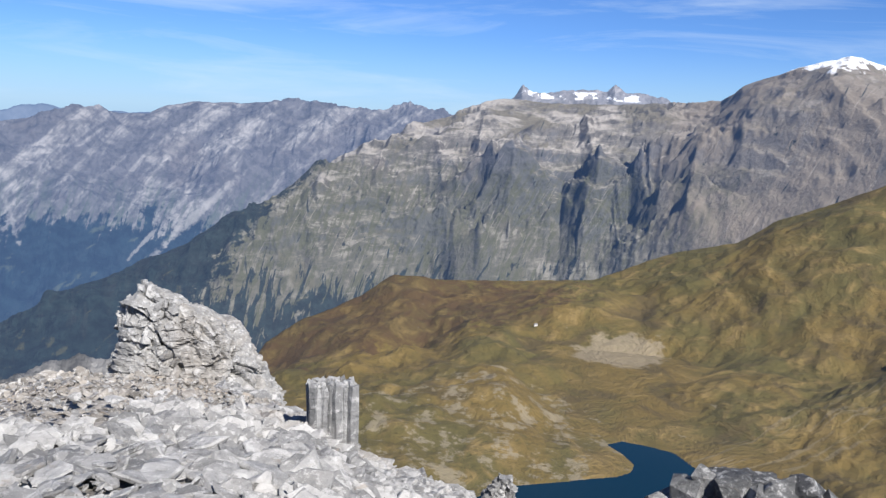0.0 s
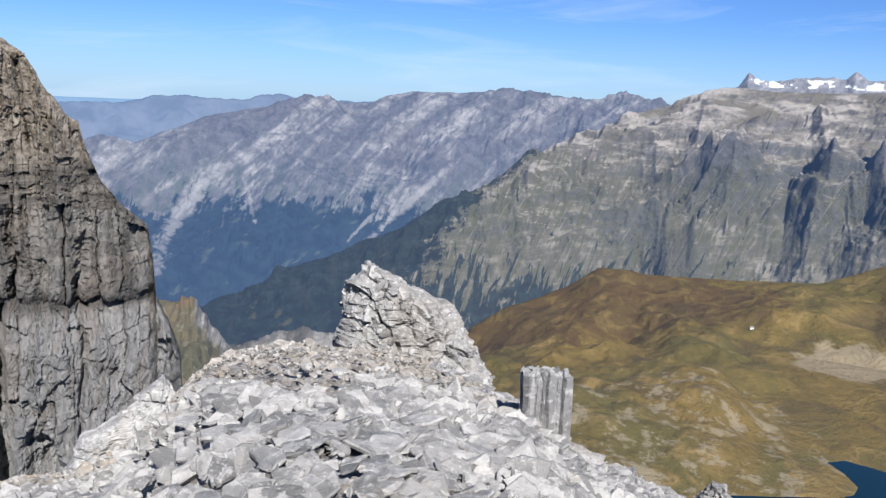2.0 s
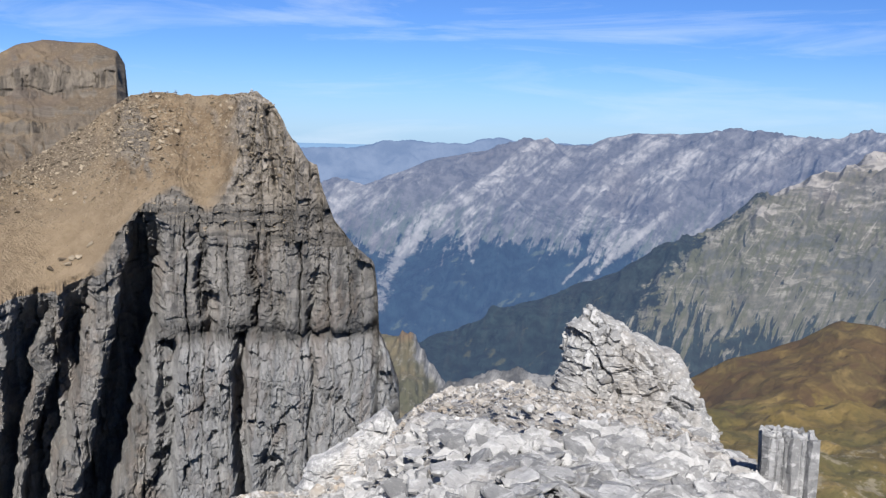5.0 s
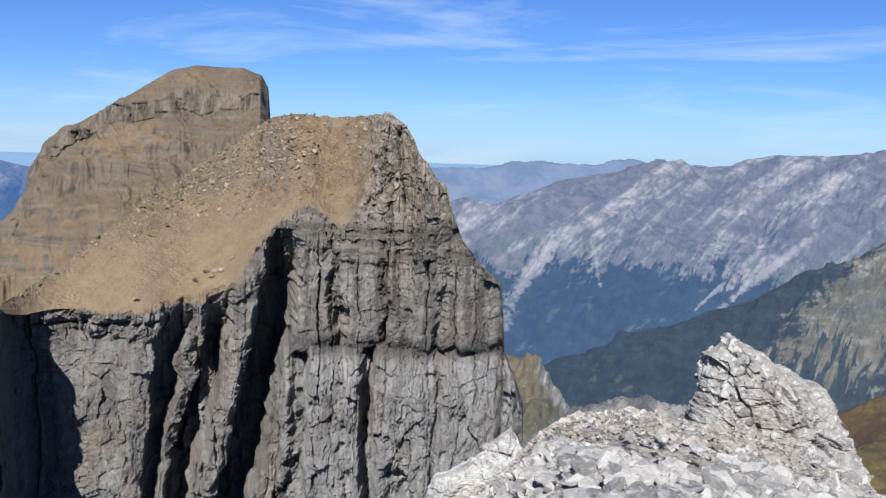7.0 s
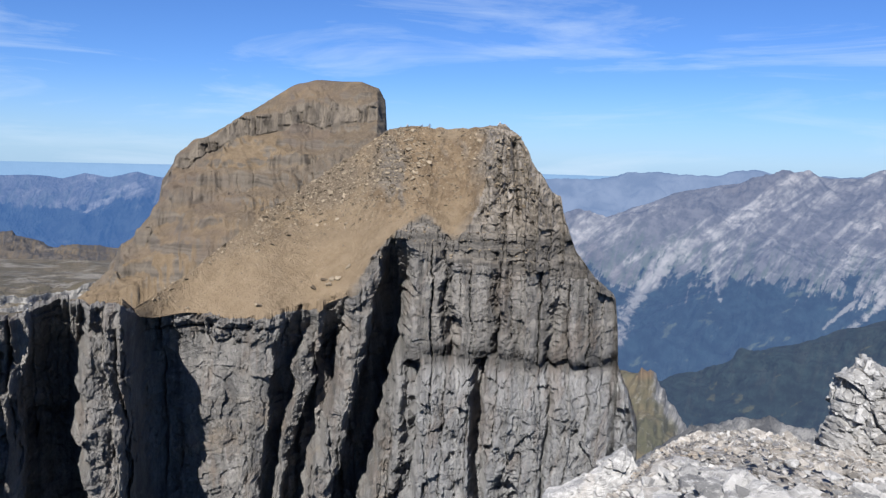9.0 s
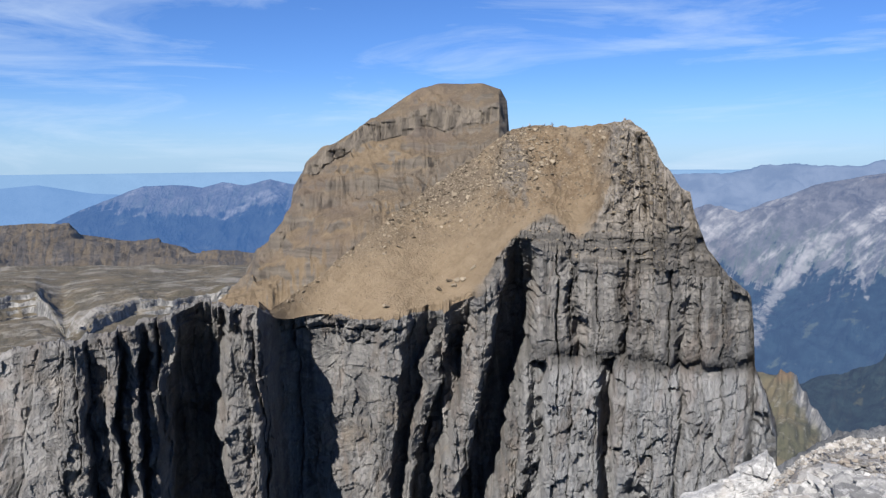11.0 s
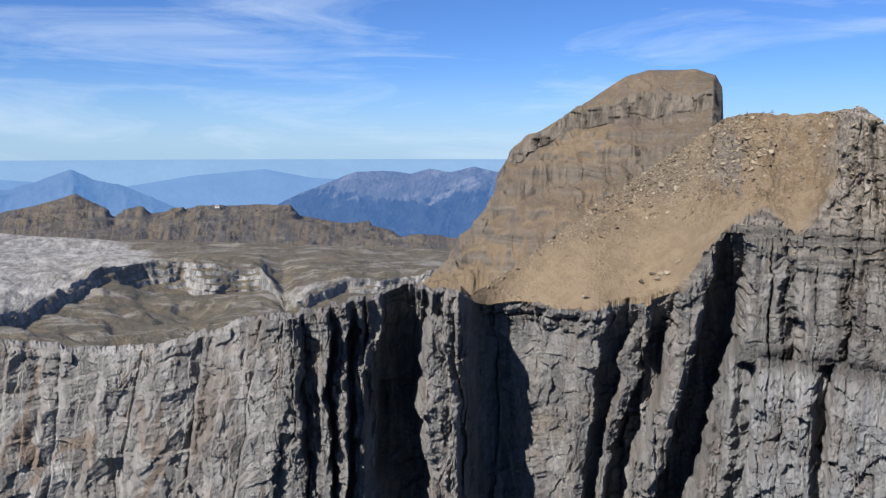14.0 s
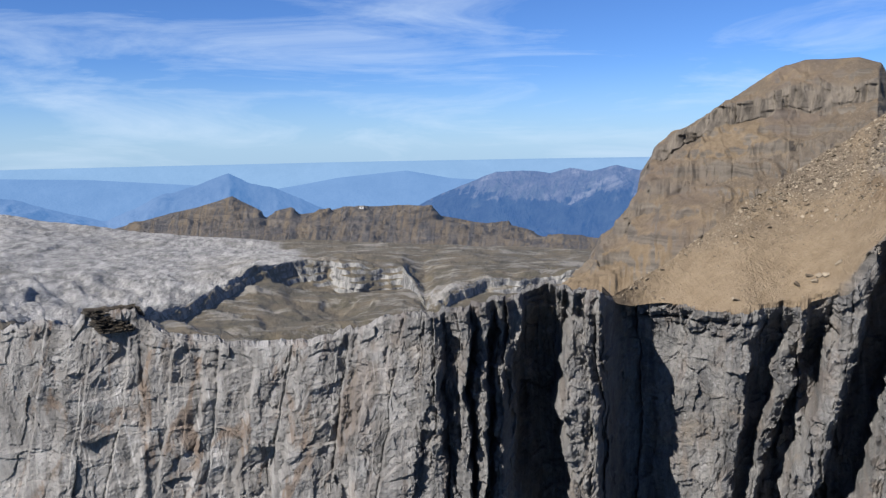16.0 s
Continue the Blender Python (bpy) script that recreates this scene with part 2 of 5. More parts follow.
    c = p.mix(p.math("MULTIPLY", p.ramp(rust, 0.51, 0.62, 0.0, 0.75), p.ramp(p.axis(f, "X"), -262, -236, 1.0, 0.35)), c, (0.21, 0.145, 0.10))
    chalk = p.noise(p.along(f, 70, 12.0, 6.0), 1.0, 8, 0.7, 1.2)
    c = p.mix(p.math("MULTIPLY", p.ramp(chalk, 0.53, 0.66, 0.0, 0.55), p.ramp(p.axis(f, "X"), -245, -225, 1.0, 0.0)), c, (0.52, 0.50, 0.47))
    h = p.math("ADD", p.math("ADD", p.math("MULTIPLY", grain, 0.8), p.math("MULTIPLY", chip, 1.2)), p.math("MULTIPLY", stain, 0.4))
    p.bump(h, 1.3, 0.9)
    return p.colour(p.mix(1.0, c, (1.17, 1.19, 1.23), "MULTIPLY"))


def scree_rock(name, tone, zoned=False):
    """Brown weathered shale: loose ochre stones where it lies flat, grey-brown beds where it is steep."""
    p = Paint(name)
    w = p.place()
    loose = p.noise(w, 0.30, 8, 0.7)
    big = p.noise(w, 0.035, 5, 0.6, 0.6)
    speck = p.noise(w, 1.3, 5, 0.75)
    ochre = p.mix(p.ramp(loose, 0.35, 0.68), (0.15, 0.112, 0.07), (0.205, 0.158, 0.104))
    coarse = p.mix(p.ramp(big, 0.42, 0.6, 0, 0.75), ochre, (0.105, 0.085, 0.064))
    coarse = p.mix(p.ramp(speck, 0.55, 0.66, 0, 0.7), coarse, (0.29, 0.24, 0.18))
    coarse = p.mix(p.ramp(speck, 0.32, 0.46, 0.7, 0.0), coarse, (0.062, 0.048, 0.035))
    drift = p.noise(p.along(p.flow(), 38, 26.0, 3.2), 1.0, 6, 0.68, 0.8)
    coarse = p.mix(p.ramp(drift, 0.50, 0.64, 0.0, 0.5), coarse, (0.10, 0.08, 0.06))
    z = p.math("ADD", p.axis(w, "Z"), p.math("MULTIPLY", big, 9.0))
    comb = node(p.t, "ShaderNodeCombineXYZ")
    p.put(comb.inputs["Z"], z)
    bed = p.noise(comb.outputs[0], 0.55, 4, 0.6)
    rock = p.mix(p.ramp(bed, 0.4, 0.62), (0.085, 0.074, 0.062), (0.165, 0.145, 0.118))
    rock = p.mix(p.ramp(loose, 0.5, 0.75, 0, 0.6), rock, (0.215, 0.19, 0.158))
    if zoned:
        zone = p.flow("zone")
        fine = p.mix(p.ramp(drift, 0.40, 0.66, 0.0, 0.5), ochre, (0.225, 0.172, 0.115))
        fine = p.mix(p.ramp(speck, 0.60, 0.68, 0.0, 0.5), fine, (0.27, 0.22, 0.16))
        sand = p.mix(p.ramp(loose, 0.36, 0.62), (0.112, 0.078, 0.046), (0.175, 0.127, 0.078))
        c = p.mix(p.axis(zone, "X"), fine, coarse)
        c = p.mix(p.math("MULTIPLY", p.axis(zone, "Y"), p.ramp(loose, 0.3, 0.6, 1.0, 0.45)), c, sand)
        pale = p.mix(p.ramp(p.noise(w, 0.5, 8, 0.75), 0.40, 0.60), rock, (0.255, 0.23, 0.198))
        shale = p.mix(p.ramp(bed, 0.42, 0.60), (0.08, 0.076, 0.07), (0.165, 0.152, 0.135))
        level = p.math("ADD", p.axis(w, "Z"), p.math("MULTIPLY", p.math("SUBTRACT", loose, 0.5), 5.0))
        beds = p.mix(p.math("MULTIPLY", p.ramp(level, -17.0, -11.5), p.ramp(p.axis(p.flow(), "X"), -148.0, -140.0)), shale, pale)
        c = p.mix(p.axis(zone, "Z"), c, beds)
    else:
        lie = p.math("ADD", p.slope(), p.math("MULTIPLY", p.math("SUBTRACT", p.noise(w, 0.16, 7, 0.7), 0.5), 0.7))
        streak = p.noise(p.along(p.flow(), 0, 3.0, 16.0), 1.0, 6, 0.65, 0.5)
        rock = p.mix(p.ramp(streak, 0.5, 0.66, 0.0, 0.5), rock, (0.10, 0.088, 0.074))
        c = p.mix(p.ramp(lie, 0.52, 0.74), rock, p.mix(p.ramp(big, 0.40, 0.58, 0.2, 1.0), ochre, coarse))
        c = p.mix(p.ramp(p.noise(w, 0.022, 4, 0.6, 0.8), 0.52, 0.64, 0.0, 0.5), c, (0.11, 0.088, 0.075))
        tier = p.axis(p.flow(), "Z")
        crag = p.math("MULTIPLY", p.ramp(tier, 2.9, 3.02), p.ramp(tier, 3.9, 4.25, 1.0, 0.0))
        crag = p.math("ADD", crag, p.math("MULTIPLY", p.ramp(tier, 1.62, 1.72), p.ramp(tier, 1.96, 2.06, 0.4, 0.0)))
        c = p.mix(crag, c, p.mix(p.ramp(streak, 0.38, 0.60), (0.10, 0.088, 0.073), (0.18, 0.157, 0.128)))
    p.bump(p.math("ADD", loose, p.math("MULTIPLY", speck, 0.7)), 1.2, 0.9)
    c = p.mix(1.0, c, tone, "MULTIPLY")
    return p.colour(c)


def massif(name, rock, rock2, grass, forest, forest_z, grass_z, glow, spread=90.0, snow_z=None, beds=(38, 500, 60), scale=1.0, steep=None, shelf=None, streaks=(), clumps=None, soil=None, bare=0.12, flank=None, fringe=4.0, drifts=None):
    """Far mountainside: beds of rock, meadow below, forest lower still."""
    p = Paint(name)
    f, w = p.flow(), p.place()
    wide = p.noise(w, 0.0035 * scale, 8, 0.62)
    fine = p.noise(w, 0.022 * scale, 8, 0.68)
    bed = p.noise(p.along(f, *beds), 1.0, 7, 0.62, 0.8)
    runs = p.noise(p.along(f, 66, 150.0 / scale, 34.0 / scale), 1.0, 6, 0.66, 1.6)
    z = p.axis(w, "Z")
    thin = p.noise(p.along(f, beds[0] + 12, beds[1] * 0.16, beds[2] * 0.4), 1.0, 7, 0.7, 1.5)
    both = p.math("ADD", p.math("MULTIPLY", bed, 0.6), p.math("MULTIPLY", thin, 0.4))
    c = p.mix(p.ramp(both, 0.47, 0.61), rock, rock2)
    c = p.mix(p.ramp(wide, 0.5, 0.66, 0, 0.5), c, tuple(x * y for x, y in zip(rock, (0.95, 0.85, 0.75))))
    c = p.mix(p.ramp(fine, 0.40, 0.60, 0.6, 0.0), c, tuple(x * 0.4 for x in rock))
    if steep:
        # dark blue-grey on steep faces paints in the shade of the cliffs
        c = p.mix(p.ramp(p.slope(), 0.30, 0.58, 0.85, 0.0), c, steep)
    if shelf:
        flat = p.math("ADD", p.slope(), p.math("MULTIPLY", p.math("SUBTRACT", thin, 0.5), 0.5))
        c = p.mix(p.ramp(flat, 0.70, 0.9, 0.0, 0.8), c, p.mix(p.ramp(wide, 0.42, 0.58), shelf, tuple(x * 1.25 for x in rock2)))
    level = p.math("ADD", z, p.math("MULTIPLY", p.math("SUBTRACT", wide, 0.5), spread * 6))
    level = p.math("ADD", level, p.math("MULTIPLY", p.math("SUBTRACT", runs, 0.5), spread * fringe))
    level = p.math("ADD", level, p.math("MULTIPLY", p.math("SUBTRACT", bed, 0.5), spread * 3.5))
    level = p.math("ADD", level, p.math("MULTIPLY", p.math("SUBTRACT", fine, 0.5), spread * 2))
    tongue = p.ramp(p.math("ADD", runs, p.math("MULTIPLY", p.math("SUBTRACT", thin, 0.5), 0.5)), 0.40, 0.55, 1.0, bare)
    c = p.mix(p.math("MULTIPLY", p.ramp(level, grass_z - spread * 1.6, grass_z + spread * 1.6, 0.92, 0.0), tongue), c, grass)
    clear = p.ramp(p.noise(p.along(f, 20, 130.0 / scale, 40.0 / scale), 1.0, 6, 0.65), 0.60, 0.66, 0.0, 0.75)
    forest = p.mix(clear, p.mix(p.ramp(fine, 0.35, 0.65), tuple(x * 0.6 for x in forest), tuple(x * 1.6 for x in forest)), tuple(x * 0.85 for x in grass))
    c = p.mix(p.ramp(level, forest_z - spread * 0.2, forest_z + spread * 0.2, 0.97, 0.0), c, forest)
    if soil:
        c = p.mix(p.math("MULTIPLY", p.ramp(p.axis(f, "X"), 560.0, 760.0), p.ramp(p.math("ADD", wide, p.math("MULTIPLY", p.math("SUBTRACT", runs, 0.5), 0.6)), 0.36, 0.56, 0.35, 0.9)), c, soil)
    if flank is not None:
        # scree running down the grass, woods on the shaded flank and in clumps at the foot
        fans = p.noise(p.along(f, 60, 150.0, 12.0), 1.0, 6, 0.66, 2.2)
        c = p.mix(p.math("MULTIPLY", p.ramp(fans, 0.56, 0.70, 0.0, 0.5), p.ramp(wide, 0.42, 0.55)), c, tuple(x * 1.05 for x in rock2))
        cross = p.math("SUBTRACT", p.axis(f, "X"), p.axis(f, "Y"))
        cross = p.math("ADD", cross, p.math("MULTIPLY", p.math("SUBTRACT", fine, 0.5), 260.0))
        cross = p.math("ADD", cross, p.math("MULTIPLY", p.math("SUBTRACT", wide, 0.5), 300.0))
        c = p.mix(p.ramp(cross, flank - 14.0, flank + 14.0, 0.95, 0.0), c, forest)
        wood = p.math("ADD", p.noise(p.along(f, 68, 70.0, 22.0), 1.0, 6, 0.66, 0.6), p.ramp(z, -560.0, -330.0, 0.14, -0.10))
        c = p.mix(p.ramp(wood, 0.53, 0.57, 0.0, clumps), c, forest)
    for s0, z0, long, short, turn in streaks:
        off = node(p.t, "ShaderNodeVectorMath")
        off.operation = "SUBTRACT"
        p.put(off.inputs[0], f)
        off.inputs[1].default_value = (s0, z0, 0)
        ln = node(p.t, "ShaderNodeVectorMath")
        ln.operation = "LENGTH"
        p.put(ln.inputs[0], p.along(off.outputs[0], turn, long, short))
        rim = p.math("ADD", ln.outputs["Value"], p.math("MULTIPLY", p.math("SUBTRACT", p.noise(w, 0.03, 6, 0.72), 0.5), 3.6))
        c = p.mix(p.ramp(rim, 0.5, 1.2, 0.6, 0.0), c, tuple(x * 0.85 for x in rock2))
    if drifts:
        hold = p.math("MULTIPLY", p.ramp(z, drifts[0], drifts[0] + 14), p.ramp(z, drifts[1] - 10, drifts[1], 1.0, 0.0))
        c = p.mix(p.math("MULTIPLY", hold, p.ramp(p.noise(w, 0.012, 6, 0.66), 0.53, 0.57)), c, (0.85, 0.87, 0.9))
    if snow_z:
        s = p.math("ADD", z, p.math("MULTIPLY", p.math("SUBTRACT", p.noise(w, 0.014, 6, 0.65), 0.5), 170))
        c = p.mix(p.ramp(s, snow_z - 5, snow_z + 5), c, (0.85, 0.87, 0.9))
    h = p.math("ADD", p.math("MULTIPLY", fine, 1.0), p.math("MULTIPLY", runs, 0.45))
    p.bump(h, 26.0 / scale, 0.8)
    # haze painted on: one bluish glow over rock, grass and forest alike
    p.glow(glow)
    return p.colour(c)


def patch(p, w, az, el, z, long, short, turn, ragged):
    """0..1 inside an uneven oval on the ground, for a scar or bare slab."""
    d = (z - EYE) / math.tan(radians(el))
    a = node(p.t, "ShaderNodeVectorMath")
    a.operation = "SUBTRACT"
    p.put(a.inputs[0], w)
    a.inputs[1].default_value = (d * math.sin(radians(az)), d * math.cos(radians(az)), 0)
    v = p.along(a.outputs[0], turn, long, short)
    ln = node(p.t, "ShaderNodeVectorMath")
    ln.operation = "LENGTH"
    p.put(ln.inputs[0], v)
    n = p.noise(w, 0.035, 6, 0.7)
    r = p.math("ADD", ln.outputs["Value"], p.math("MULTIPLY", p.math("SUBTRACT", n, 0.5), ragged))
    return p.ramp(r, 0.85, 1.05, 1.0, 0.0)


def meadow_paint():
    """Autumn alpine turf: ochre crests, olive hollows, brown heath, pale limestone showing through."""
    p = Paint("autumn_turf")
    w = p.place()
    a = p.noise(w, 0.0045, 6, 0.6, 0.6)
    b = p.noise(w, 0.018, 8, 0.68, 0.6)
    g = p.noise(w, 0.11, 7, 0.72)
    c = p.mix(p.ramp(a, 0.38, 0.62), (0.175, 0.124, 0.041), (0.112, 0.097, 0.035))
    c = p.mix(p.ramp(b, 0.5, 0.66, 0, 0.85), c, (0.255, 0.184, 0.08))
    c = p.mix(p.ramp(b, 0.32, 0.46, 0.6, 0.0), c, (0.10, 0.088, 0.03))
    c = p.mix(p.ramp(p.noise(w, 0.007, 6, 0.65, 0.8), 0.53, 0.63, 0, 0.8), c, (0.098, 0.073, 0.036))
    c = p.mix(p.ramp(g, 0.34, 0.5, 0.5, 0), c, (0.06, 0.055, 0.02))
    slabs = p.math("MULTIPLY", patch(p, w, -0.5, -20.8, -350, 330, 190, 60, 2.0), p.ramp(p.noise(w, 0.03, 8, 0.74), 0.51, 0.57))
    c = p.mix(p.math("MULTIPLY", slabs, 0.7), c, (0.29, 0.255, 0.21))
    heath = patch(p, w, -4.5, -13.6, -398, 430, 190, 15, 2.0)
    c = p.mix(p.math("MULTIPLY", heath, p.ramp(b, 0.42, 0.62, 0.95, 0.35)), c, (0.085, 0.052, 0.028))
    scar = patch(p, w, 12.7, -14.4, -375, 88, 78, 25, 1.2)
    c = p.mix(p.math("MULTIPLY", scar, p.ramp(g, 0.25, 0.55, 0.5, 0.9)), c, (0.30, 0.255, 0.20))
    wash = p.math("MULTIPLY", patch(p, w, 25, -19.2, -400, 330, 60, 28, 1.6), p.ramp(p.noise(p.along(w, 28, 120, 9), 1.0, 5, 0.6), 0.54, 0.6))
    c = p.mix(p.math("MULTIPLY", wash, 0.35), c, (0.30, 0.26, 0.21))
    bare = p.noise(w, 0.016, 8, 0.72)
    c = p.mix(p.ramp(bare, 0.66, 0.70, 0, 0.7), c, (0.27, 0.235, 0.19))
    p.bump(p.math("ADD", b, p.math("MULTIPLY", g, 0.22)), 14.0, 0.9)
    # faint bluish emission stands in for the air in front of the meadow
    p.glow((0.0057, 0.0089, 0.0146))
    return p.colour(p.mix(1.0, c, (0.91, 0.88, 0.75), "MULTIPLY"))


def karst_paint():
    """Bare fissured limestone pavement with turf in the hollows."""
    p = Paint("limestone_pavement")
    w = p.place()
    a = p.noise(w, 0.006, 6, 0.6)
    b = p.noise(w, 0.03, 7, 0.7)
    fis, _ = p.voronoi(p.mapped(w, (0.018, 0.11, 0.06), (0, 0, 0.1)), 1.0, "DISTANCE_TO_EDGE")
    pale = p.mix(p.ramp(p.noise(p.mapped(w, (0.22, 1.0, 1.0), (0, 0, 0.1)), 0.11, 8, 0.78), 0.38, 0.6), (0.17, 0.162, 0.15), (0.43, 0.412, 0.388))
    pale = p.mix(p.ramp(fis, 0.0, 0.10, 0.22, 0.0), pale, (0.11, 0.10, 0.085))
    pale = p.mix(p.ramp(a, 0.5, 0.66, 0.0, 0.55), pale, (0.15, 0.13, 0.095))
    turf = p.mix(p.ramp(b, 0.4, 0.62), (0.084, 0.07, 0.042), (0.138, 0.108, 0.065))
    turf = p.mix(p.ramp(p.noise(p.mapped(w, (1, 0.5, 1), (0, 0, 0.5)), 0.032, 8, 0.76), 0.51, 0.59, 0, 0.75), turf, (0.27, 0.248, 0.215))
    k = p.math("ADD", p.axis(p.flow(), "Z"), p.math("MULTIPLY", p.math("SUBTRACT", p.noise(w, 0.012, 7, 0.65), 0.5), 1.5))
    c = p.mix(p.ramp(k, 0.35, 0.6), turf, pale)
    steep = p.math("ADD", p.slope(), p.math("MULTIPLY", p.math("SUBTRACT", b, 0.5), 0.3))
    c = p.mix(p.math("MULTIPLY", p.ramp(steep, 0.60, 0.82, 0.95, 0.0), p.ramp(p.noise(w, 0.028, 7, 0.72), 0.38, 0.48, 0.0, 1.0)), c, p.mix(p.ramp(p.noise(p.mapped(w, (1, 1, 0.25), (0, 0, 0)), 0.16, 7, 0.74), 0.40, 0.60), (0.11, 0.108, 0.104), (0.36, 0.35, 0.33)))
    p.bump(p.math("ADD", b, p.noise(w, 0.14, 6, 0.7)), 3.6, 0.9)
    # thin haze over the plateau, added as a weak glow of the rock
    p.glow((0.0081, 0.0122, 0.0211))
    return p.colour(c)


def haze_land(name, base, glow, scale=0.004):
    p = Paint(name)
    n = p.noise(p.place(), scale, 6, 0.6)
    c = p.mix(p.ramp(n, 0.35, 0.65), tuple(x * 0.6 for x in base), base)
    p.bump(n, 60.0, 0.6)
    # haze is put into the surface as a glow
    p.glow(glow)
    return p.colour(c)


def rubble_rock(name="grey_limestone", base=(0.27, 0.27, 0.272), pale=(0.53, 0.522, 0.51), warm=0.35):
    """Broken limestone: grey faces, white scratches and bruises, beige earth stains, no two stones alike."""
    p = Paint(name)
    w = p.place()
    info = p.t.nodes.new("ShaderNodeObjectInfo").outputs["Random"]
    isle = p.t.nodes.new("ShaderNodeNewGeometry").outputs["Random Per Island"]
    a = p.noise(w, 1.3, 7, 0.68, 0.4)
    b = p.noise(w, 7.0, 8, 0.75, 0.3)
    g = p.noise(w, 26.0, 6, 0.75)
    vein_or_lit_edge = p.noise(p.mapped(w, (1, 1, 5), (0.4, 0.2, 0)), 3.0, 6, 0.65, 1.0)
    c = p.mix(p.ramp(a, 0.36, 0.62), base, pale)
    shift = p.math("FRACT", p.math("ADD", info, isle))
    c = p.mix(p.ramp(shift, 0.0, 0.6, 0.85, 0.0), c, tuple(x * 0.62 for x in base))
    c = p.mix(p.ramp(shift, 0.75, 1.0, 0.0, 0.35), c, tuple(min(1.0, x * 1.35) for x in pale))
    c = p.mix(p.ramp(b, 0.51, 0.61, 0.0, 0.65), c, (0.66, 0.655, 0.645))
    c = p.mix(p.ramp(b, 0.36, 0.46, 0.5, 0.0), c, tuple(x * 0.45 for x in base))
    c = p.mix(p.ramp(g, 0.56, 0.68, 0.0, 0.5), c, (0.62, 0.61, 0.60))
    earth = p.noise(w, 0.33, 6, 0.65, 0.5)
    c = p.mix(p.ramp(earth, 0.52, 0.66, 0.0, warm), c, (0.40, 0.335, 0.265))
    c = p.mix(p.ramp(vein_or_lit_edge, 0.62, 0.70, 0.0, 0.5), c, (0.32, 0.265, 0.21))
    p.bump(p.math("ADD", p.math("ADD", b, p.math("MULTIPLY", g, 0.3)), p.math("MULTIPLY", vein_or_lit_edge, 0.6)), 0.05, 0.9)
    p.bsdf.inputs["Roughness"].default_value = 0.65
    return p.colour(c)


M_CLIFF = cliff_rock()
M_SCREE = scree_rock("brown_scree", (1.4, 1.38, 1.38), zoned=True)
M_DOME = scree_rock("dome_shale", (1.2, 1.17, 1.16))
M_TURF = meadow_paint()
M_KARST = karst_paint()
M_RUBBLE = rubble_rock()
M_EARTH = rubble_rock("stony_earth", (0.23, 0.212, 0.19), (0.43, 0.398, 0.36), 0.9)

# ---- ground: one sheet out to the horizon ----
r = np.concatenate([np.linspace(60, 1500, 40), np.linspace(1560, 4900, 50)])
azg = np.linspace(-180, 180, 361)
R, A = np.meshgrid(r, np.radians(azg), indexing="ij")
Z = np.interp(R, [60, 250, 900, 2400, 3600, 4900], [-80, -230, -520, -760, -560, -102])
g = np.stack([R * np.sin(A), R * np.cos(A), Z], -1)
Z = Z + 35 * fbm(g.reshape(-1, 3) / 500, 4, 0.5, 11).reshape(Z.shape) * np.clip((4700 - R) / 1500, 0, 1) * np.clip((R - 200) / 400, 0, 1)
g[..., 2] = Z
M_FLOOR = haze_land("valley_floor", (0.05, 0.07, 0.05), (0.028, 0.065, 0.13))
setting("ground", grid_mesh("ground", g, material=M_FLOOR, flip=True), "hazy blue valley land reaching to the horizon", "ground")


def land(name, lines, az, columns, rows, material, label, category, amp, size, crest=0.35, wiggle=0.0, gully=0.0, seed=1, squash=0.35, beds=0.0, bed_size=40.0, after=None, sharp=True, wander=0.0, swell=None, octaves=7):
    p, flow, d, azs = loft(lines, az[0], az[1], columns, rows, wiggle, wander)
    nr = p.shape[0]
    v = flow[..., 2] / len(rows)
    q = p.reshape(-1, 3) / size
    bend = np.stack([fbm(q * 0.6, 3, 0.5, seed + 91), fbm(q * 0.6 + 5.2, 3, 0.5, seed + 92), 0 * q[:, 0]], 1)
    n = fbm((q + 0.45 * bend) * np.array([1, 1, squash]), octaves, 0.52, seed, ridged=sharp).reshape(p.shape[:2])
    if not sharp:
        n = n * 2.2
    last = (len(rows) - 1) / len(rows)
    fade = smoothstep(0, 0.12, v) * (crest + (1 - crest) * smoothstep(0.02, 0.30, np.abs(v - last) * len(rows)))
    if swell:
        fade = fade * np.interp(flow[..., 2], np.arange(len(swell)), swell)
    dz = amp * (n - 0.1) * fade
    if np.any(gully):
        s = flow[..., 0].reshape(-1) / (size * 0.75)
        warp = fbm(q * 0.7, 3, 0.5, seed + 40)
        gl = fbm(np.stack([s + 1.5 * warp + q[:, 2] * 0.5, q[:, 2] * 0.6, 0 * s], 1), 5, 0.55, seed + 20, ridged=True).reshape(p.shape[:2])
        dz = dz + gully * (gl - 0.2) * fade
    p[..., 2] += dz
    if beds:
        z = p[..., 2] + 0.25 * size * fbm(q * 0.5, 3, 0.5, seed + 60).reshape(p.shape[:2])
        ph = z / bed_size
        step = np.floor(ph) + smoothstep(0.55, 0.95, ph - np.floor(ph))
        p[..., 2] += beds * (step * bed_size - z) * fade
    if after:
        p = after(p, flow, azs)
    flow[..., 1] = p[..., 2]
    return setting(name, grid_mesh(name, p, flow, material), label, category)


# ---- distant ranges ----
# the blue of the air is painted into these ranges as emission
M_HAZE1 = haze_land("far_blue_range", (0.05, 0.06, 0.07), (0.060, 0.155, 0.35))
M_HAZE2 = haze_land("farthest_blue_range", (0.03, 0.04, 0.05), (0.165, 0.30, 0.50))
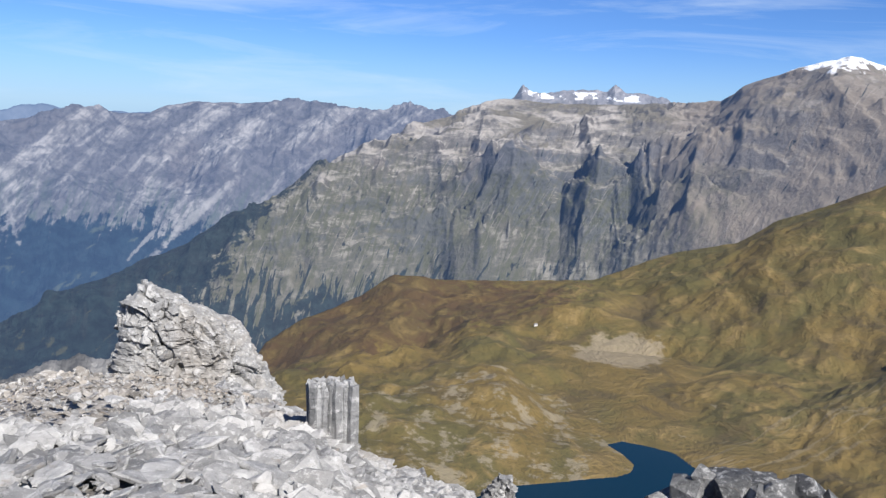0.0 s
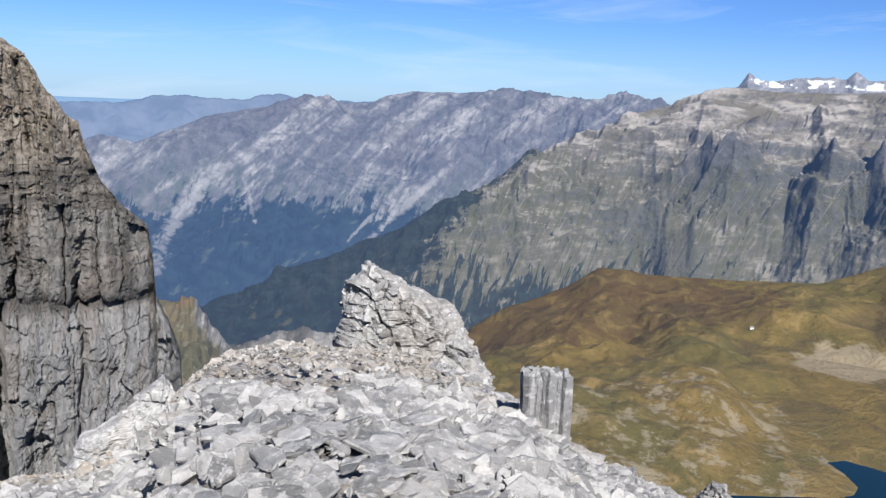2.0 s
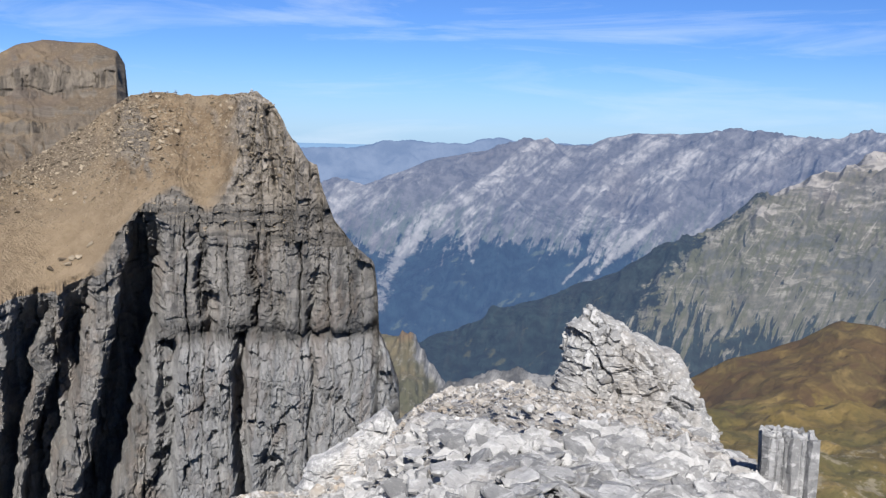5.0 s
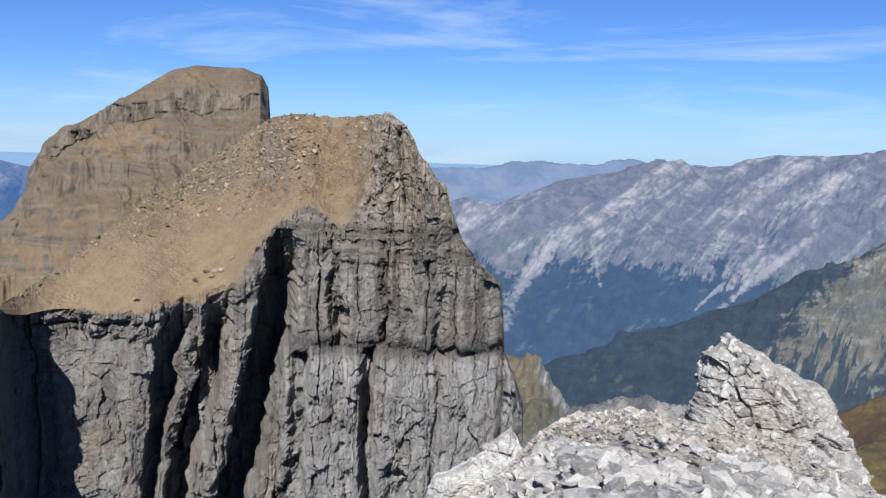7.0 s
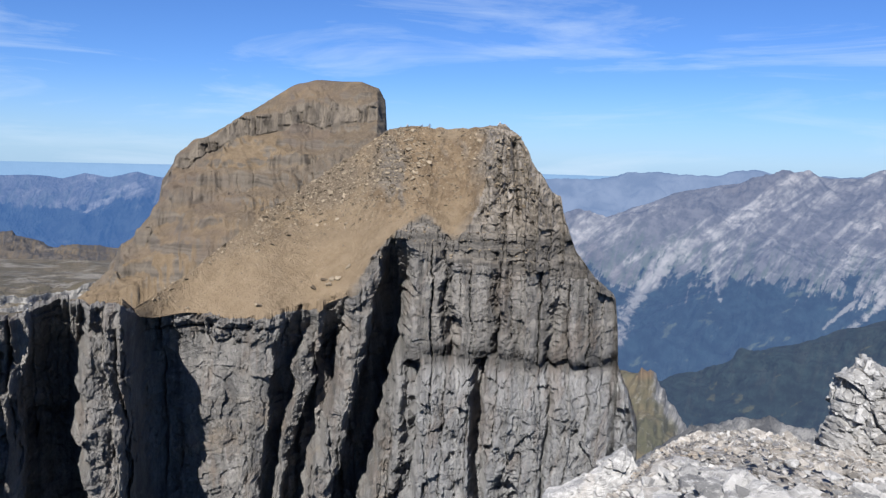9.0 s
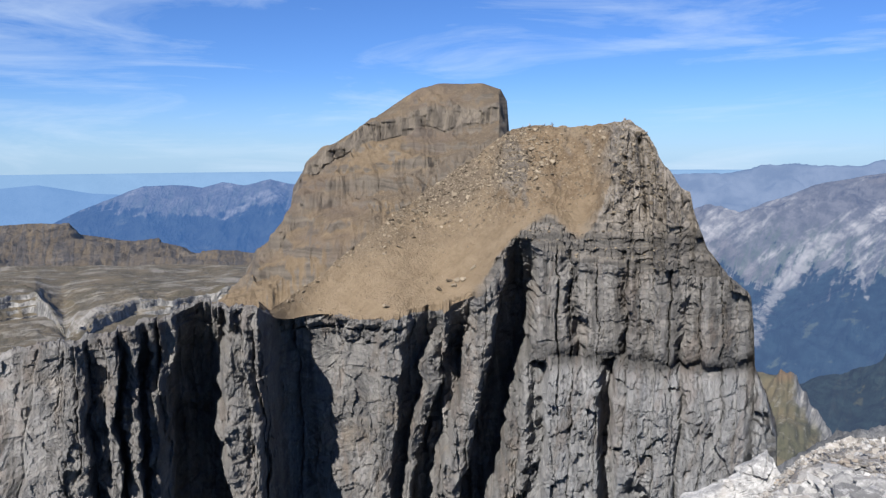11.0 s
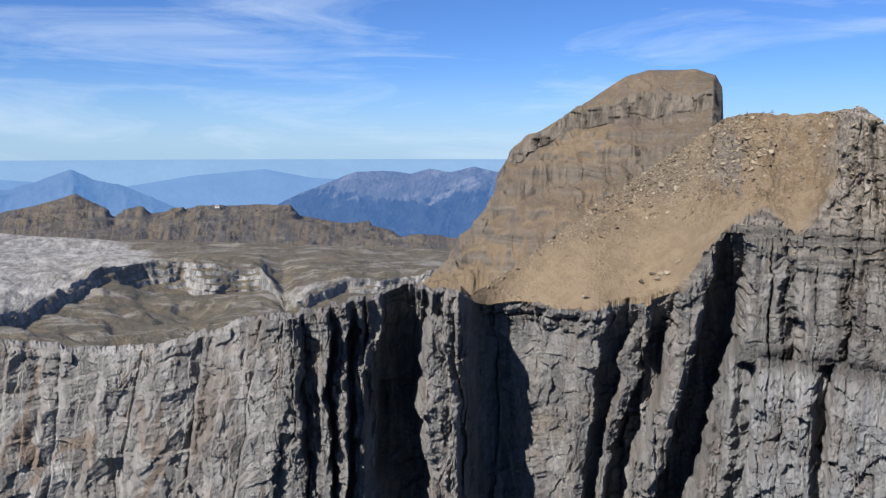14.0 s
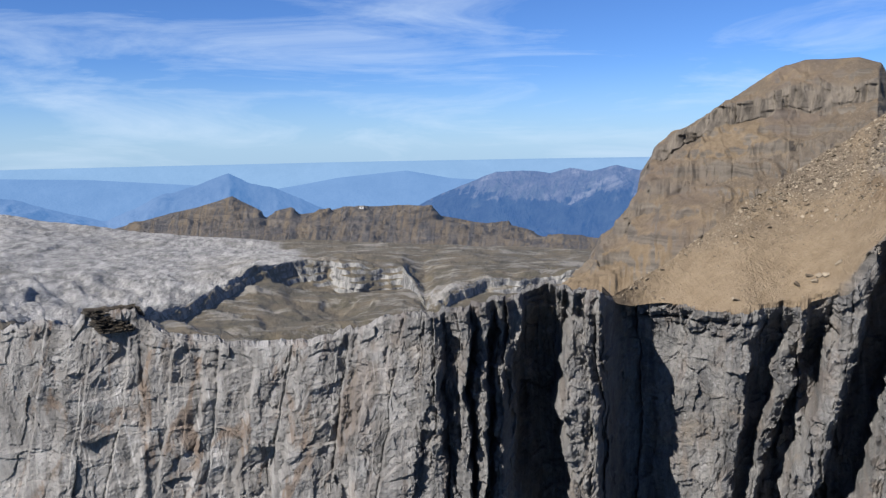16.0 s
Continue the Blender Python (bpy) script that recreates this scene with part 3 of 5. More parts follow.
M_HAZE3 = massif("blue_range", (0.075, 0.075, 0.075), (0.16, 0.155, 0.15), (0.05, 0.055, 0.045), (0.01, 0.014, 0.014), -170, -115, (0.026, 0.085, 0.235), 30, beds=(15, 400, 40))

# a glowing sheet of land stands in for the haze along the horizon
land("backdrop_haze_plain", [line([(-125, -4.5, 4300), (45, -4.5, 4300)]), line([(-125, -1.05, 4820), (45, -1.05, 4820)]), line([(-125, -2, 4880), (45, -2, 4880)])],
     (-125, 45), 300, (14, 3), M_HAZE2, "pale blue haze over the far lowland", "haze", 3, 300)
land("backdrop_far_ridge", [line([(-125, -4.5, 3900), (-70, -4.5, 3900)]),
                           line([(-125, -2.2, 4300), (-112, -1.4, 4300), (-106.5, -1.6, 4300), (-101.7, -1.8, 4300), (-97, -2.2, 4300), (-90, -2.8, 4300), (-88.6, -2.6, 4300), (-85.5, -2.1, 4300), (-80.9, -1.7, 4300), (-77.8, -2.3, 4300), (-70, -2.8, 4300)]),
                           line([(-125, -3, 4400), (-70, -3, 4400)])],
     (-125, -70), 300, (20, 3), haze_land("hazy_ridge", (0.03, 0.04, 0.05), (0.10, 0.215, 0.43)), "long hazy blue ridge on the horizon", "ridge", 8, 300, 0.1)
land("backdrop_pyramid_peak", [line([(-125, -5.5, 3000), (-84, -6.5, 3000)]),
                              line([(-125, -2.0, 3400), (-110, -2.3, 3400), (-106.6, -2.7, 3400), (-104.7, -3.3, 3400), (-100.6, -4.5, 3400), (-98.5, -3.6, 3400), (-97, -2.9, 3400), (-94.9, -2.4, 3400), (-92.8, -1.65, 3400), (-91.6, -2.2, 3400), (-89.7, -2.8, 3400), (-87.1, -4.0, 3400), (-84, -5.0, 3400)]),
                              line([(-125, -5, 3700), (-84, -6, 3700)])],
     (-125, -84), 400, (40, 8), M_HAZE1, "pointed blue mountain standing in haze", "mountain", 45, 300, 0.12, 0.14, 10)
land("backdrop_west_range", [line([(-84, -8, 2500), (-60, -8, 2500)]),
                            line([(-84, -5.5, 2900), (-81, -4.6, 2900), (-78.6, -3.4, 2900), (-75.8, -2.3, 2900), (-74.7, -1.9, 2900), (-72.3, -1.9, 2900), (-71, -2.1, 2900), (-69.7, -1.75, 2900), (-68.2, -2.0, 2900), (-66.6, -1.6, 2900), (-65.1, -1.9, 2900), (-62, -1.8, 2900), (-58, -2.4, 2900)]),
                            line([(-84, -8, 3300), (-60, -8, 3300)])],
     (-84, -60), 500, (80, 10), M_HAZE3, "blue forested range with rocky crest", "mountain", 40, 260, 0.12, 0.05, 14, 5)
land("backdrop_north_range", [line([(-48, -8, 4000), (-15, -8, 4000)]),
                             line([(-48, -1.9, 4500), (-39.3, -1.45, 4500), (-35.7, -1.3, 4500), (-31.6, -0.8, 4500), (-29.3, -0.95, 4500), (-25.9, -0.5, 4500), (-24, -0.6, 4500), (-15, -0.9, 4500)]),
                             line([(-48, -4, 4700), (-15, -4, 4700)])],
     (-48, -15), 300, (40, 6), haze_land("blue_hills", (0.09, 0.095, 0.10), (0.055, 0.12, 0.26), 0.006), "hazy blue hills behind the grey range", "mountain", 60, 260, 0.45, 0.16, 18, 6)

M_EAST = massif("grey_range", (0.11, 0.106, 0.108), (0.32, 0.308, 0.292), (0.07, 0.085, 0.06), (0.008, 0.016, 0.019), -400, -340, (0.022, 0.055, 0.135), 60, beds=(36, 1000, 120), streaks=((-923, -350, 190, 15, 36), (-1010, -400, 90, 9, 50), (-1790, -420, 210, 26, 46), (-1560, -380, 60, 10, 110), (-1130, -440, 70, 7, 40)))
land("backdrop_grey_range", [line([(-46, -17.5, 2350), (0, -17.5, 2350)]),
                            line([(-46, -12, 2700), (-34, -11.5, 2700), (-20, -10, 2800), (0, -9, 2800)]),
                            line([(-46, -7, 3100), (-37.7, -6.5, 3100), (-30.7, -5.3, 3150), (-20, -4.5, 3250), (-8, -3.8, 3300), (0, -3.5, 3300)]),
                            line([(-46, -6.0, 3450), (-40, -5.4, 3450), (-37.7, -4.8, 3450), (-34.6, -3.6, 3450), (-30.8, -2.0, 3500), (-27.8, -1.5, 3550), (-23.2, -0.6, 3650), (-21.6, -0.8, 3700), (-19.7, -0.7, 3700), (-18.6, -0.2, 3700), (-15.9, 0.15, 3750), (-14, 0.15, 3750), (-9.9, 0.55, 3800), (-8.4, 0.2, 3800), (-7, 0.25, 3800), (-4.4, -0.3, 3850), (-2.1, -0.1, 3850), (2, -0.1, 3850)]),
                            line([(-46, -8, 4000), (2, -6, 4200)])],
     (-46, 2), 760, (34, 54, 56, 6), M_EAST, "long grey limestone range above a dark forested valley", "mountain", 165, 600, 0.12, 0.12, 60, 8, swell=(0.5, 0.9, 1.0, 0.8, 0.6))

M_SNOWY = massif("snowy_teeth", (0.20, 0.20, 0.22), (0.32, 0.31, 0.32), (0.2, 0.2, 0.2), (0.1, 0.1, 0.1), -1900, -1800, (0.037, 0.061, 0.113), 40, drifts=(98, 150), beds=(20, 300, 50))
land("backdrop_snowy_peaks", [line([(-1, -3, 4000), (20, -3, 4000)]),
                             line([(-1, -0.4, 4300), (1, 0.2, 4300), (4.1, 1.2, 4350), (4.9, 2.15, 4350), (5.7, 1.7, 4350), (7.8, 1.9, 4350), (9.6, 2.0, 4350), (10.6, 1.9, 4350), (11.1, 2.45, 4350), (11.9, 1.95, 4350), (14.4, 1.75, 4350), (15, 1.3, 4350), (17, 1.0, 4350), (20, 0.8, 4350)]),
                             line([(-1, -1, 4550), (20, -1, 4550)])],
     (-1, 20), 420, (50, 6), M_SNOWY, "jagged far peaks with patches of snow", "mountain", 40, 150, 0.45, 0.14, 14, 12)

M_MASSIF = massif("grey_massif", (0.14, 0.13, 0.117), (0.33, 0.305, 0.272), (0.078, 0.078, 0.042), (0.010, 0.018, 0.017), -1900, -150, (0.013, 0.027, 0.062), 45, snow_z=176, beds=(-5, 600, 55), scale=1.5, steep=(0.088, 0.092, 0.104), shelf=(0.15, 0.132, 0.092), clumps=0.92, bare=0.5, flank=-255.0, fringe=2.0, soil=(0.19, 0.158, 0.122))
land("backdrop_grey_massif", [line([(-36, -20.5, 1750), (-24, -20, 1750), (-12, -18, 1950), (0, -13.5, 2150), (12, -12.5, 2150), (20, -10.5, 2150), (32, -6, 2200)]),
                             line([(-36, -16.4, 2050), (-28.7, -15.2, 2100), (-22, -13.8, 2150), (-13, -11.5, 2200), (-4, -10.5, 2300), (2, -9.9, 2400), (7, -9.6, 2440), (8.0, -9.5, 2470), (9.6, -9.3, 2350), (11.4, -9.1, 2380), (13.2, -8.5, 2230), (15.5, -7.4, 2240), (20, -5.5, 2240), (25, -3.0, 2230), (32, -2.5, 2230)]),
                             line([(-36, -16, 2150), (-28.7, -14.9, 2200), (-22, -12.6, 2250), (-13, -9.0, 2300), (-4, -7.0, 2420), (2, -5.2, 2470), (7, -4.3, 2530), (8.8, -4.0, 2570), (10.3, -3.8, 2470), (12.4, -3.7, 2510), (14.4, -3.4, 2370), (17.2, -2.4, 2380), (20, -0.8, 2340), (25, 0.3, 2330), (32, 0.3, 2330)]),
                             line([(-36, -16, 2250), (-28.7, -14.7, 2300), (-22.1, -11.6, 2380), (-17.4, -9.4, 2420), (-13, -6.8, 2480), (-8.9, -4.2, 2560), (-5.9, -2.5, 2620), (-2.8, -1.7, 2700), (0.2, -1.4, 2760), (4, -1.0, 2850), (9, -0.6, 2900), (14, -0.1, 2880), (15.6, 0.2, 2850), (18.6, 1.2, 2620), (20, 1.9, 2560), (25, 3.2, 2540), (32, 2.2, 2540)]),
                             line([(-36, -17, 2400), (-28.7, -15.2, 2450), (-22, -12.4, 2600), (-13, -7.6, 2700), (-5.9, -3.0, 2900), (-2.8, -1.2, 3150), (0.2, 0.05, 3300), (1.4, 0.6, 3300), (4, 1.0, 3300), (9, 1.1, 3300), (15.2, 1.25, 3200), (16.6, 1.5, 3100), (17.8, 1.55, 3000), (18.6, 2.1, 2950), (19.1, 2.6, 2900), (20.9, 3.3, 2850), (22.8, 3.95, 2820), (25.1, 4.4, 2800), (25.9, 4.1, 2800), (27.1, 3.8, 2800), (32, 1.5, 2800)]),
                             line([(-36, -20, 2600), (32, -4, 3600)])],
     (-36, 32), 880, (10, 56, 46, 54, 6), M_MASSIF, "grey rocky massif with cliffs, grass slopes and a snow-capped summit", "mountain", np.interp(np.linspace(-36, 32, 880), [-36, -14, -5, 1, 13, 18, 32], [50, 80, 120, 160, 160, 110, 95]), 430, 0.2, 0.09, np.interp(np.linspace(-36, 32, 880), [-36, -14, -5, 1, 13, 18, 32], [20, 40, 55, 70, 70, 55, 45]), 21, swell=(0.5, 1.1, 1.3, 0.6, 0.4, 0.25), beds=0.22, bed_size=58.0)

# ---- meadow and lake ----
Z_LAKE = -424.0
SHORE = [(5.0, -24.95), (8.5, -24.4), (11.6, -23.8), (13.2, -23.5), (14.1, -23.1), (14.3, -22.6), (13.4, -22.0), (12.3, -21.55), (13.3, -21.2), (15.2, -21.3), (17.0, -21.5), (19.0, -22.5), (21.0, -24.5), (18.0, -28.0), (9.0, -29.5), (3.0, -28.0), (2.5, -26.0)]
shore = np.array([[(Z_LAKE - EYE) / math.tan(radians(el)) * fn(radians(az)) for fn in (math.sin, math.cos)] for az, el in SHORE])


def shore_distance(x, y):
    """Metres outside the shore line; negative on the lake."""
    inside = np.zeros(x.shape, bool)
    best = np.full(x.shape, 1e9)
    for i in range(len(shore)):
        (x0, y0), (x1, y1) = shore[i], shore[(i + 1) % len(shore)]
        dx, dy = x1 - x0, y1 - y0
        t = np.clip(((x - x0) * dx + (y - y0) * dy) / (dx * dx + dy * dy), 0, 1)
        best = np.minimum(best, np.hypot(x - x0 - t * dx, y - y0 - t * dy))
        cross = ((y0 > y) != (y1 > y)) & (x < dx * (y - y0) / (dy if dy else 1e-9) + x0)
        inside ^= cross
    return np.where(inside, -best, best)


def dig_lake(p, flow, azs):
    q = p.reshape(-1, 3) * np.array([1, 1, 0.4])
    bend = 0.5 * np.stack([fbm(q / 260, 3, 0.5, 36), fbm(q / 260 + 4, 3, 0.5, 37), 0 * q[:, 0]], 1)
    fold = fbm(q / 150 + bend, 6, 0.52, 33, ridged=True) * 5 + fbm(q / 300 + bend, 4, 0.45, 34) * 20
    p[..., 2] += fold.reshape(p.shape[:2]) * smoothstep(0.6, 1.6, flow[..., 2]) * (0.3 + 0.7 * smoothstep(0.0, 0.5, np.abs(flow[..., 2] - 5)))
    sd = shore_distance(p[..., 0], p[..., 1])
    k = smoothstep(0, 140, sd)
    low = Z_LAKE + 0.6 + np.clip(sd, 0, 200) * 0.10
    z = low * (1 - k) + np.maximum(p[..., 2], Z_LAKE + 4 + 0.05 * np.clip(sd, 0, 300) - 0.8 * np.clip(sd - 380, 0, None)) * k
    p[..., 2] = np.where(sd < 0, np.maximum(Z_LAKE - 12, Z_LAKE + sd * 0.4), z)
    return p


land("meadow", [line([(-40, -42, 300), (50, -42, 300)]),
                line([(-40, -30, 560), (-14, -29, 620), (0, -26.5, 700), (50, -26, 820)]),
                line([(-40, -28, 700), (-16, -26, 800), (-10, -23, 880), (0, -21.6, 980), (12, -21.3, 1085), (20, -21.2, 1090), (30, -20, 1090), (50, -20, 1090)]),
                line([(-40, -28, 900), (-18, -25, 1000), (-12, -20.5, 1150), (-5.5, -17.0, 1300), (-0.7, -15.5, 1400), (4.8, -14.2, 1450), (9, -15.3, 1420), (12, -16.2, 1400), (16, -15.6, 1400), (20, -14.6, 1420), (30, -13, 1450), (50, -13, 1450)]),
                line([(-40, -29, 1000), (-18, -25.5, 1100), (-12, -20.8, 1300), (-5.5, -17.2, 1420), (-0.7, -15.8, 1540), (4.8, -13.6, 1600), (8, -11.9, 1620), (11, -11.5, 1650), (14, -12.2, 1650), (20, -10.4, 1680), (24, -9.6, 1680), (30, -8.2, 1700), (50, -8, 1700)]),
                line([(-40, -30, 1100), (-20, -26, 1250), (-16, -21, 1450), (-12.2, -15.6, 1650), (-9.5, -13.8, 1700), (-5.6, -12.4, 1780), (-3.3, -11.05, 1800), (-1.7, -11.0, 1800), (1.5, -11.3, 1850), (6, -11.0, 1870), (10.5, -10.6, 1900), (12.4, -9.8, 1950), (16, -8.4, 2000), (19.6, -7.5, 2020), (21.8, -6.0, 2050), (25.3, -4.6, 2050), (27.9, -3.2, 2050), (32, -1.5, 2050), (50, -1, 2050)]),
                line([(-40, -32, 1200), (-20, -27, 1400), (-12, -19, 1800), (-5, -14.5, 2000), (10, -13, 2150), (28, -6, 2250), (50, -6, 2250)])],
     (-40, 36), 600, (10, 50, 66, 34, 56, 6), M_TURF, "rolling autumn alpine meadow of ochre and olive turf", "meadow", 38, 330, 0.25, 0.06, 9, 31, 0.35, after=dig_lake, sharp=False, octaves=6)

pl = Paint("lake_water")
pl.bsdf.inputs["Roughness"].default_value = 0.12
pl.bump(pl.noise(pl.place(), 0.4, 4), 0.15, 0.3)
M_LAKE = pl.colour((0.004, 0.024, 0.042))
bm = bmesh.new()
bm.faces.new([bm.verts.new((x, y, Z_LAKE)) for x, y in (shore - shore.mean(0)) * 1.01 + shore.mean(0)])
bmesh.ops.triangulate(bm, faces=bm.faces)
bmesh.ops.recalc_face_normals(bm, faces=bm.faces)
me = bpy.data.meshes.new("lake")
bm.to_mesh(me)
bm.free()
me.materials.append(M_LAKE)
setting("water", me, "dark blue mountain lake below the meadow", "lake")

# ---- karst plateau to the west ----
def bare_rock(p, flow, azs):
    """Where the limestone lies bare: behind the western rim, and a little along the low cliffs."""
    v = flow[..., 2]
    # ragged edges of the low cliffs
    q = p.reshape(-1, 3)
    rag = fbm(q * np.array([1, 1, 0.3]) / 34, 6, 0.6, 47).reshape(v.shape) * np.exp(-((v - 2.5) / 0.55) ** 2)
    dist = np.hypot(p[..., 0], p[..., 1])
    p[..., :2] *= (1 + 24 * rag / dist)[..., None]
    p[..., 2] += 3.0 * fbm(q / 11, 5, 0.6, 48).reshape(v.shape) * np.exp(-((v - 3.0) / 0.4) ** 2)
    west = smoothstep(-86.5, -91.0, azs + 2.2 * np.clip(v - 4, 0, 1))
    flow[..., 2] = np.clip(smoothstep(2.7, 3.1, v) * west * smoothstep(5.6, 5.0, v) + 0.2 * np.exp(-((v - 3.0) / 0.35) ** 2) + 0.18 * smoothstep(1.0, 1.6, v), 0, 1)
    return p


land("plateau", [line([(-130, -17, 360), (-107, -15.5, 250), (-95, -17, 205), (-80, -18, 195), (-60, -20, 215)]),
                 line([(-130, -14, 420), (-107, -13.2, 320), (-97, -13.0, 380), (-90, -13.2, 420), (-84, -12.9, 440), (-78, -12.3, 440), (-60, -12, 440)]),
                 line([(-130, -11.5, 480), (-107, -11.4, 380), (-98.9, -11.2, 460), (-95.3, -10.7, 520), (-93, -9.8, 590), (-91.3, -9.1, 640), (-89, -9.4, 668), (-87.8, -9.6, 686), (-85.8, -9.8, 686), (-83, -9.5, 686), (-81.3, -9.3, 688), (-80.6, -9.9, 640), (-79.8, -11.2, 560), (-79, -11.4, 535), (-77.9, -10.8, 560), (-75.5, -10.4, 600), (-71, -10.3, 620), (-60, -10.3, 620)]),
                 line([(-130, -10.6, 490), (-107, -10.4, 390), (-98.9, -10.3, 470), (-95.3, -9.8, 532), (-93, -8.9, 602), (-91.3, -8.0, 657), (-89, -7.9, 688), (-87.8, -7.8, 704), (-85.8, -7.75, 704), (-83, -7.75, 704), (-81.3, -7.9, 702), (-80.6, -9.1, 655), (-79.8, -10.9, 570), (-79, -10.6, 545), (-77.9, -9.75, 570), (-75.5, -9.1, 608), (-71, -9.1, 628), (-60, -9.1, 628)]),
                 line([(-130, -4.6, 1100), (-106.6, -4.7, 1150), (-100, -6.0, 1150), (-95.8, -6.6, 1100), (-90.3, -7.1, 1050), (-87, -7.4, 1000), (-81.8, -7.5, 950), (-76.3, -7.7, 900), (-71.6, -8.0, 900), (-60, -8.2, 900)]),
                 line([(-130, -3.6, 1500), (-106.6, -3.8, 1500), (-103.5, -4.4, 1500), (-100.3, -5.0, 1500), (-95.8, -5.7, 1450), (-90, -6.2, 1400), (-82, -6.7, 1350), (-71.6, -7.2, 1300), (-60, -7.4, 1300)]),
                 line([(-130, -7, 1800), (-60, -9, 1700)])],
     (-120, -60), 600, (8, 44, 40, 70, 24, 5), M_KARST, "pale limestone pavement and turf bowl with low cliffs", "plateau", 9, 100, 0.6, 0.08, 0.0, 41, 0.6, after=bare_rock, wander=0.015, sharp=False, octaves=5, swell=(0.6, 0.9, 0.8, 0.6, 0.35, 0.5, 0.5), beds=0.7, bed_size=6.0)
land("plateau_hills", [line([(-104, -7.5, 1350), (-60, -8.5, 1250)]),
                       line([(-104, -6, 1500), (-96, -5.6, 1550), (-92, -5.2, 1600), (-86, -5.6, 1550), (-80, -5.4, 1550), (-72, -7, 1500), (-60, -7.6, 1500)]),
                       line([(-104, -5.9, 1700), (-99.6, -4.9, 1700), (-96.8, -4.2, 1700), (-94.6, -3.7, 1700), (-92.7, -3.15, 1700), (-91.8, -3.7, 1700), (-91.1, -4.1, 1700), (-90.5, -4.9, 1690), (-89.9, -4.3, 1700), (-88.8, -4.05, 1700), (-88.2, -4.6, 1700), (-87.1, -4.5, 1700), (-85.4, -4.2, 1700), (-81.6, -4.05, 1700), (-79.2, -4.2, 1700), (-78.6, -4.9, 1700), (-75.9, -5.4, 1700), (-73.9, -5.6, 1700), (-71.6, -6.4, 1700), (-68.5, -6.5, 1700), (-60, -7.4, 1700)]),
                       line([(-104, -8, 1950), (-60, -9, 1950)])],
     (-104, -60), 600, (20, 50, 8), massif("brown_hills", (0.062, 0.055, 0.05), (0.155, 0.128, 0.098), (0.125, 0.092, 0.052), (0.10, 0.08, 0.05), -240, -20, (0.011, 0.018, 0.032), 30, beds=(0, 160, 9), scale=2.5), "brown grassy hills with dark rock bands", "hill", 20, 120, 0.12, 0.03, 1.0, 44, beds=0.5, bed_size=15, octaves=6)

# ---- domed summit behind the cliffs ----
def dome_crags(p, flow, azs):
    """Upright ribs and an undercut on the two rock bands of the dome."""
    v = flow[..., 2]
    s = np.radians(azs) * 320
    n = fbm(p.reshape(-1, 3) / 9, 4, 0.55, 57).reshape(v.shape)
    band = smoothstep(2.75, 3.0, v) * smoothstep(4.3, 4.0, v) + 0.7 * smoothstep(1.55, 1.7, v) * smoothstep(2.1, 1.98, v)
    out = band * (ribs(s / 6.0 + 0.4 * n, p[..., 2], 58, 14, 0.5, 0.4) * 2.6 + ribs(s / 2.2 + 0.4 * n, p[..., 2], 59, 6, 0.5, 0.3) * 1.3 - 0.3)
    out = out + smoothstep(-0.2, 0.5, n) * (1.2 * np.exp(-((v - 2.97) / 0.07) ** 2) + 1.2 * np.exp(-((v - 1.63) / 0.05) ** 2)) + 0.9 * n * smoothstep(1.0, 1.4, v)
    k = 1 + out * smoothstep(-67, -65.5, azs) * smoothstep(-50.3, -51.2, azs) / np.hypot(p[..., 0], p[..., 1])
    p[..., :2] *= k[..., None]
    return p


land("backdrop_domed_summit", [line([(-76, -16, 235), (-46, -16, 240)]),
                              line([(-76, -12.5, 262), (-69.9, -10.2, 262), (-66, -8.4, 266), (-60, -5.0, 270), (-46, -4, 270)]),
                              line([(-76, -12.2, 290), (-69.9, -9.9, 290), (-68.5, -8.4, 292), (-67.6, -6.8, 294), (-66.5, -5.9, 296), (-65.4, -4.3, 300), (-64.4, -2.9, 303), (-59.7, -1.2, 306), (-53.9, 0.0, 308), (-51, 0.6, 308), (-50, -1, 308), (-46, -3, 308)]),
                              line([(-76, -12.1, 310), (-69.9, -9.8, 310), (-68.5, -8.35, 311), (-67.6, -6.7, 312), (-66.5, -5.85, 313), (-65.4, -4.15, 315), (-65.0, -2.9, 317), (-64.4, -1.2, 320), (-61.4, 0.0, 325), (-59.7, 0.7, 327), (-56.5, 1.5, 329), (-53.9, 1.9, 330), (-51, 2.4, 330), (-50.3, 1.0, 330), (-49.9, -1, 330), (-46, -3, 330)]),
                              line([(-76, -12.05, 314), (-69.9, -9.75, 314), (-68.5, -8.3, 314), (-67.6, -6.6, 315), (-66.5, -5.8, 316), (-65.4, -4.05, 318), (-65.0, -2.5, 320), (-64.2, -0.6, 324), (-61.4, 1.0, 329), (-59.7, 1.9, 331), (-56.5, 2.8, 333), (-53.9, 3.1, 334), (-51, 3.4, 334), (-50.35, 1.6, 334), (-49.9, -1, 334), (-46, -3, 334)]),
                              line([(-76, -12.0, 330), (-69.9, -9.7, 330), (-68.5, -8.3, 330), (-67.6, -6.5, 330), (-66.9, -5.8, 332), (-65.35, -4.0, 334), (-65.05, -2.1, 338), (-63.9, -0.3, 342), (-61.4, 1.3, 346), (-58.1, 3.4, 350), (-56.6, 4.4, 352), (-55.1, 4.8, 352), (-52.1, 4.8, 352), (-50.9, 4.4, 352), (-50.45, 3.6, 352), (-50.3, 1.5, 352), (-49.9, -1.0, 352), (-46, -3, 352)]),
                              line([(-76, -14, 370), (-66, -9, 390), (-46, -6, 400)])],
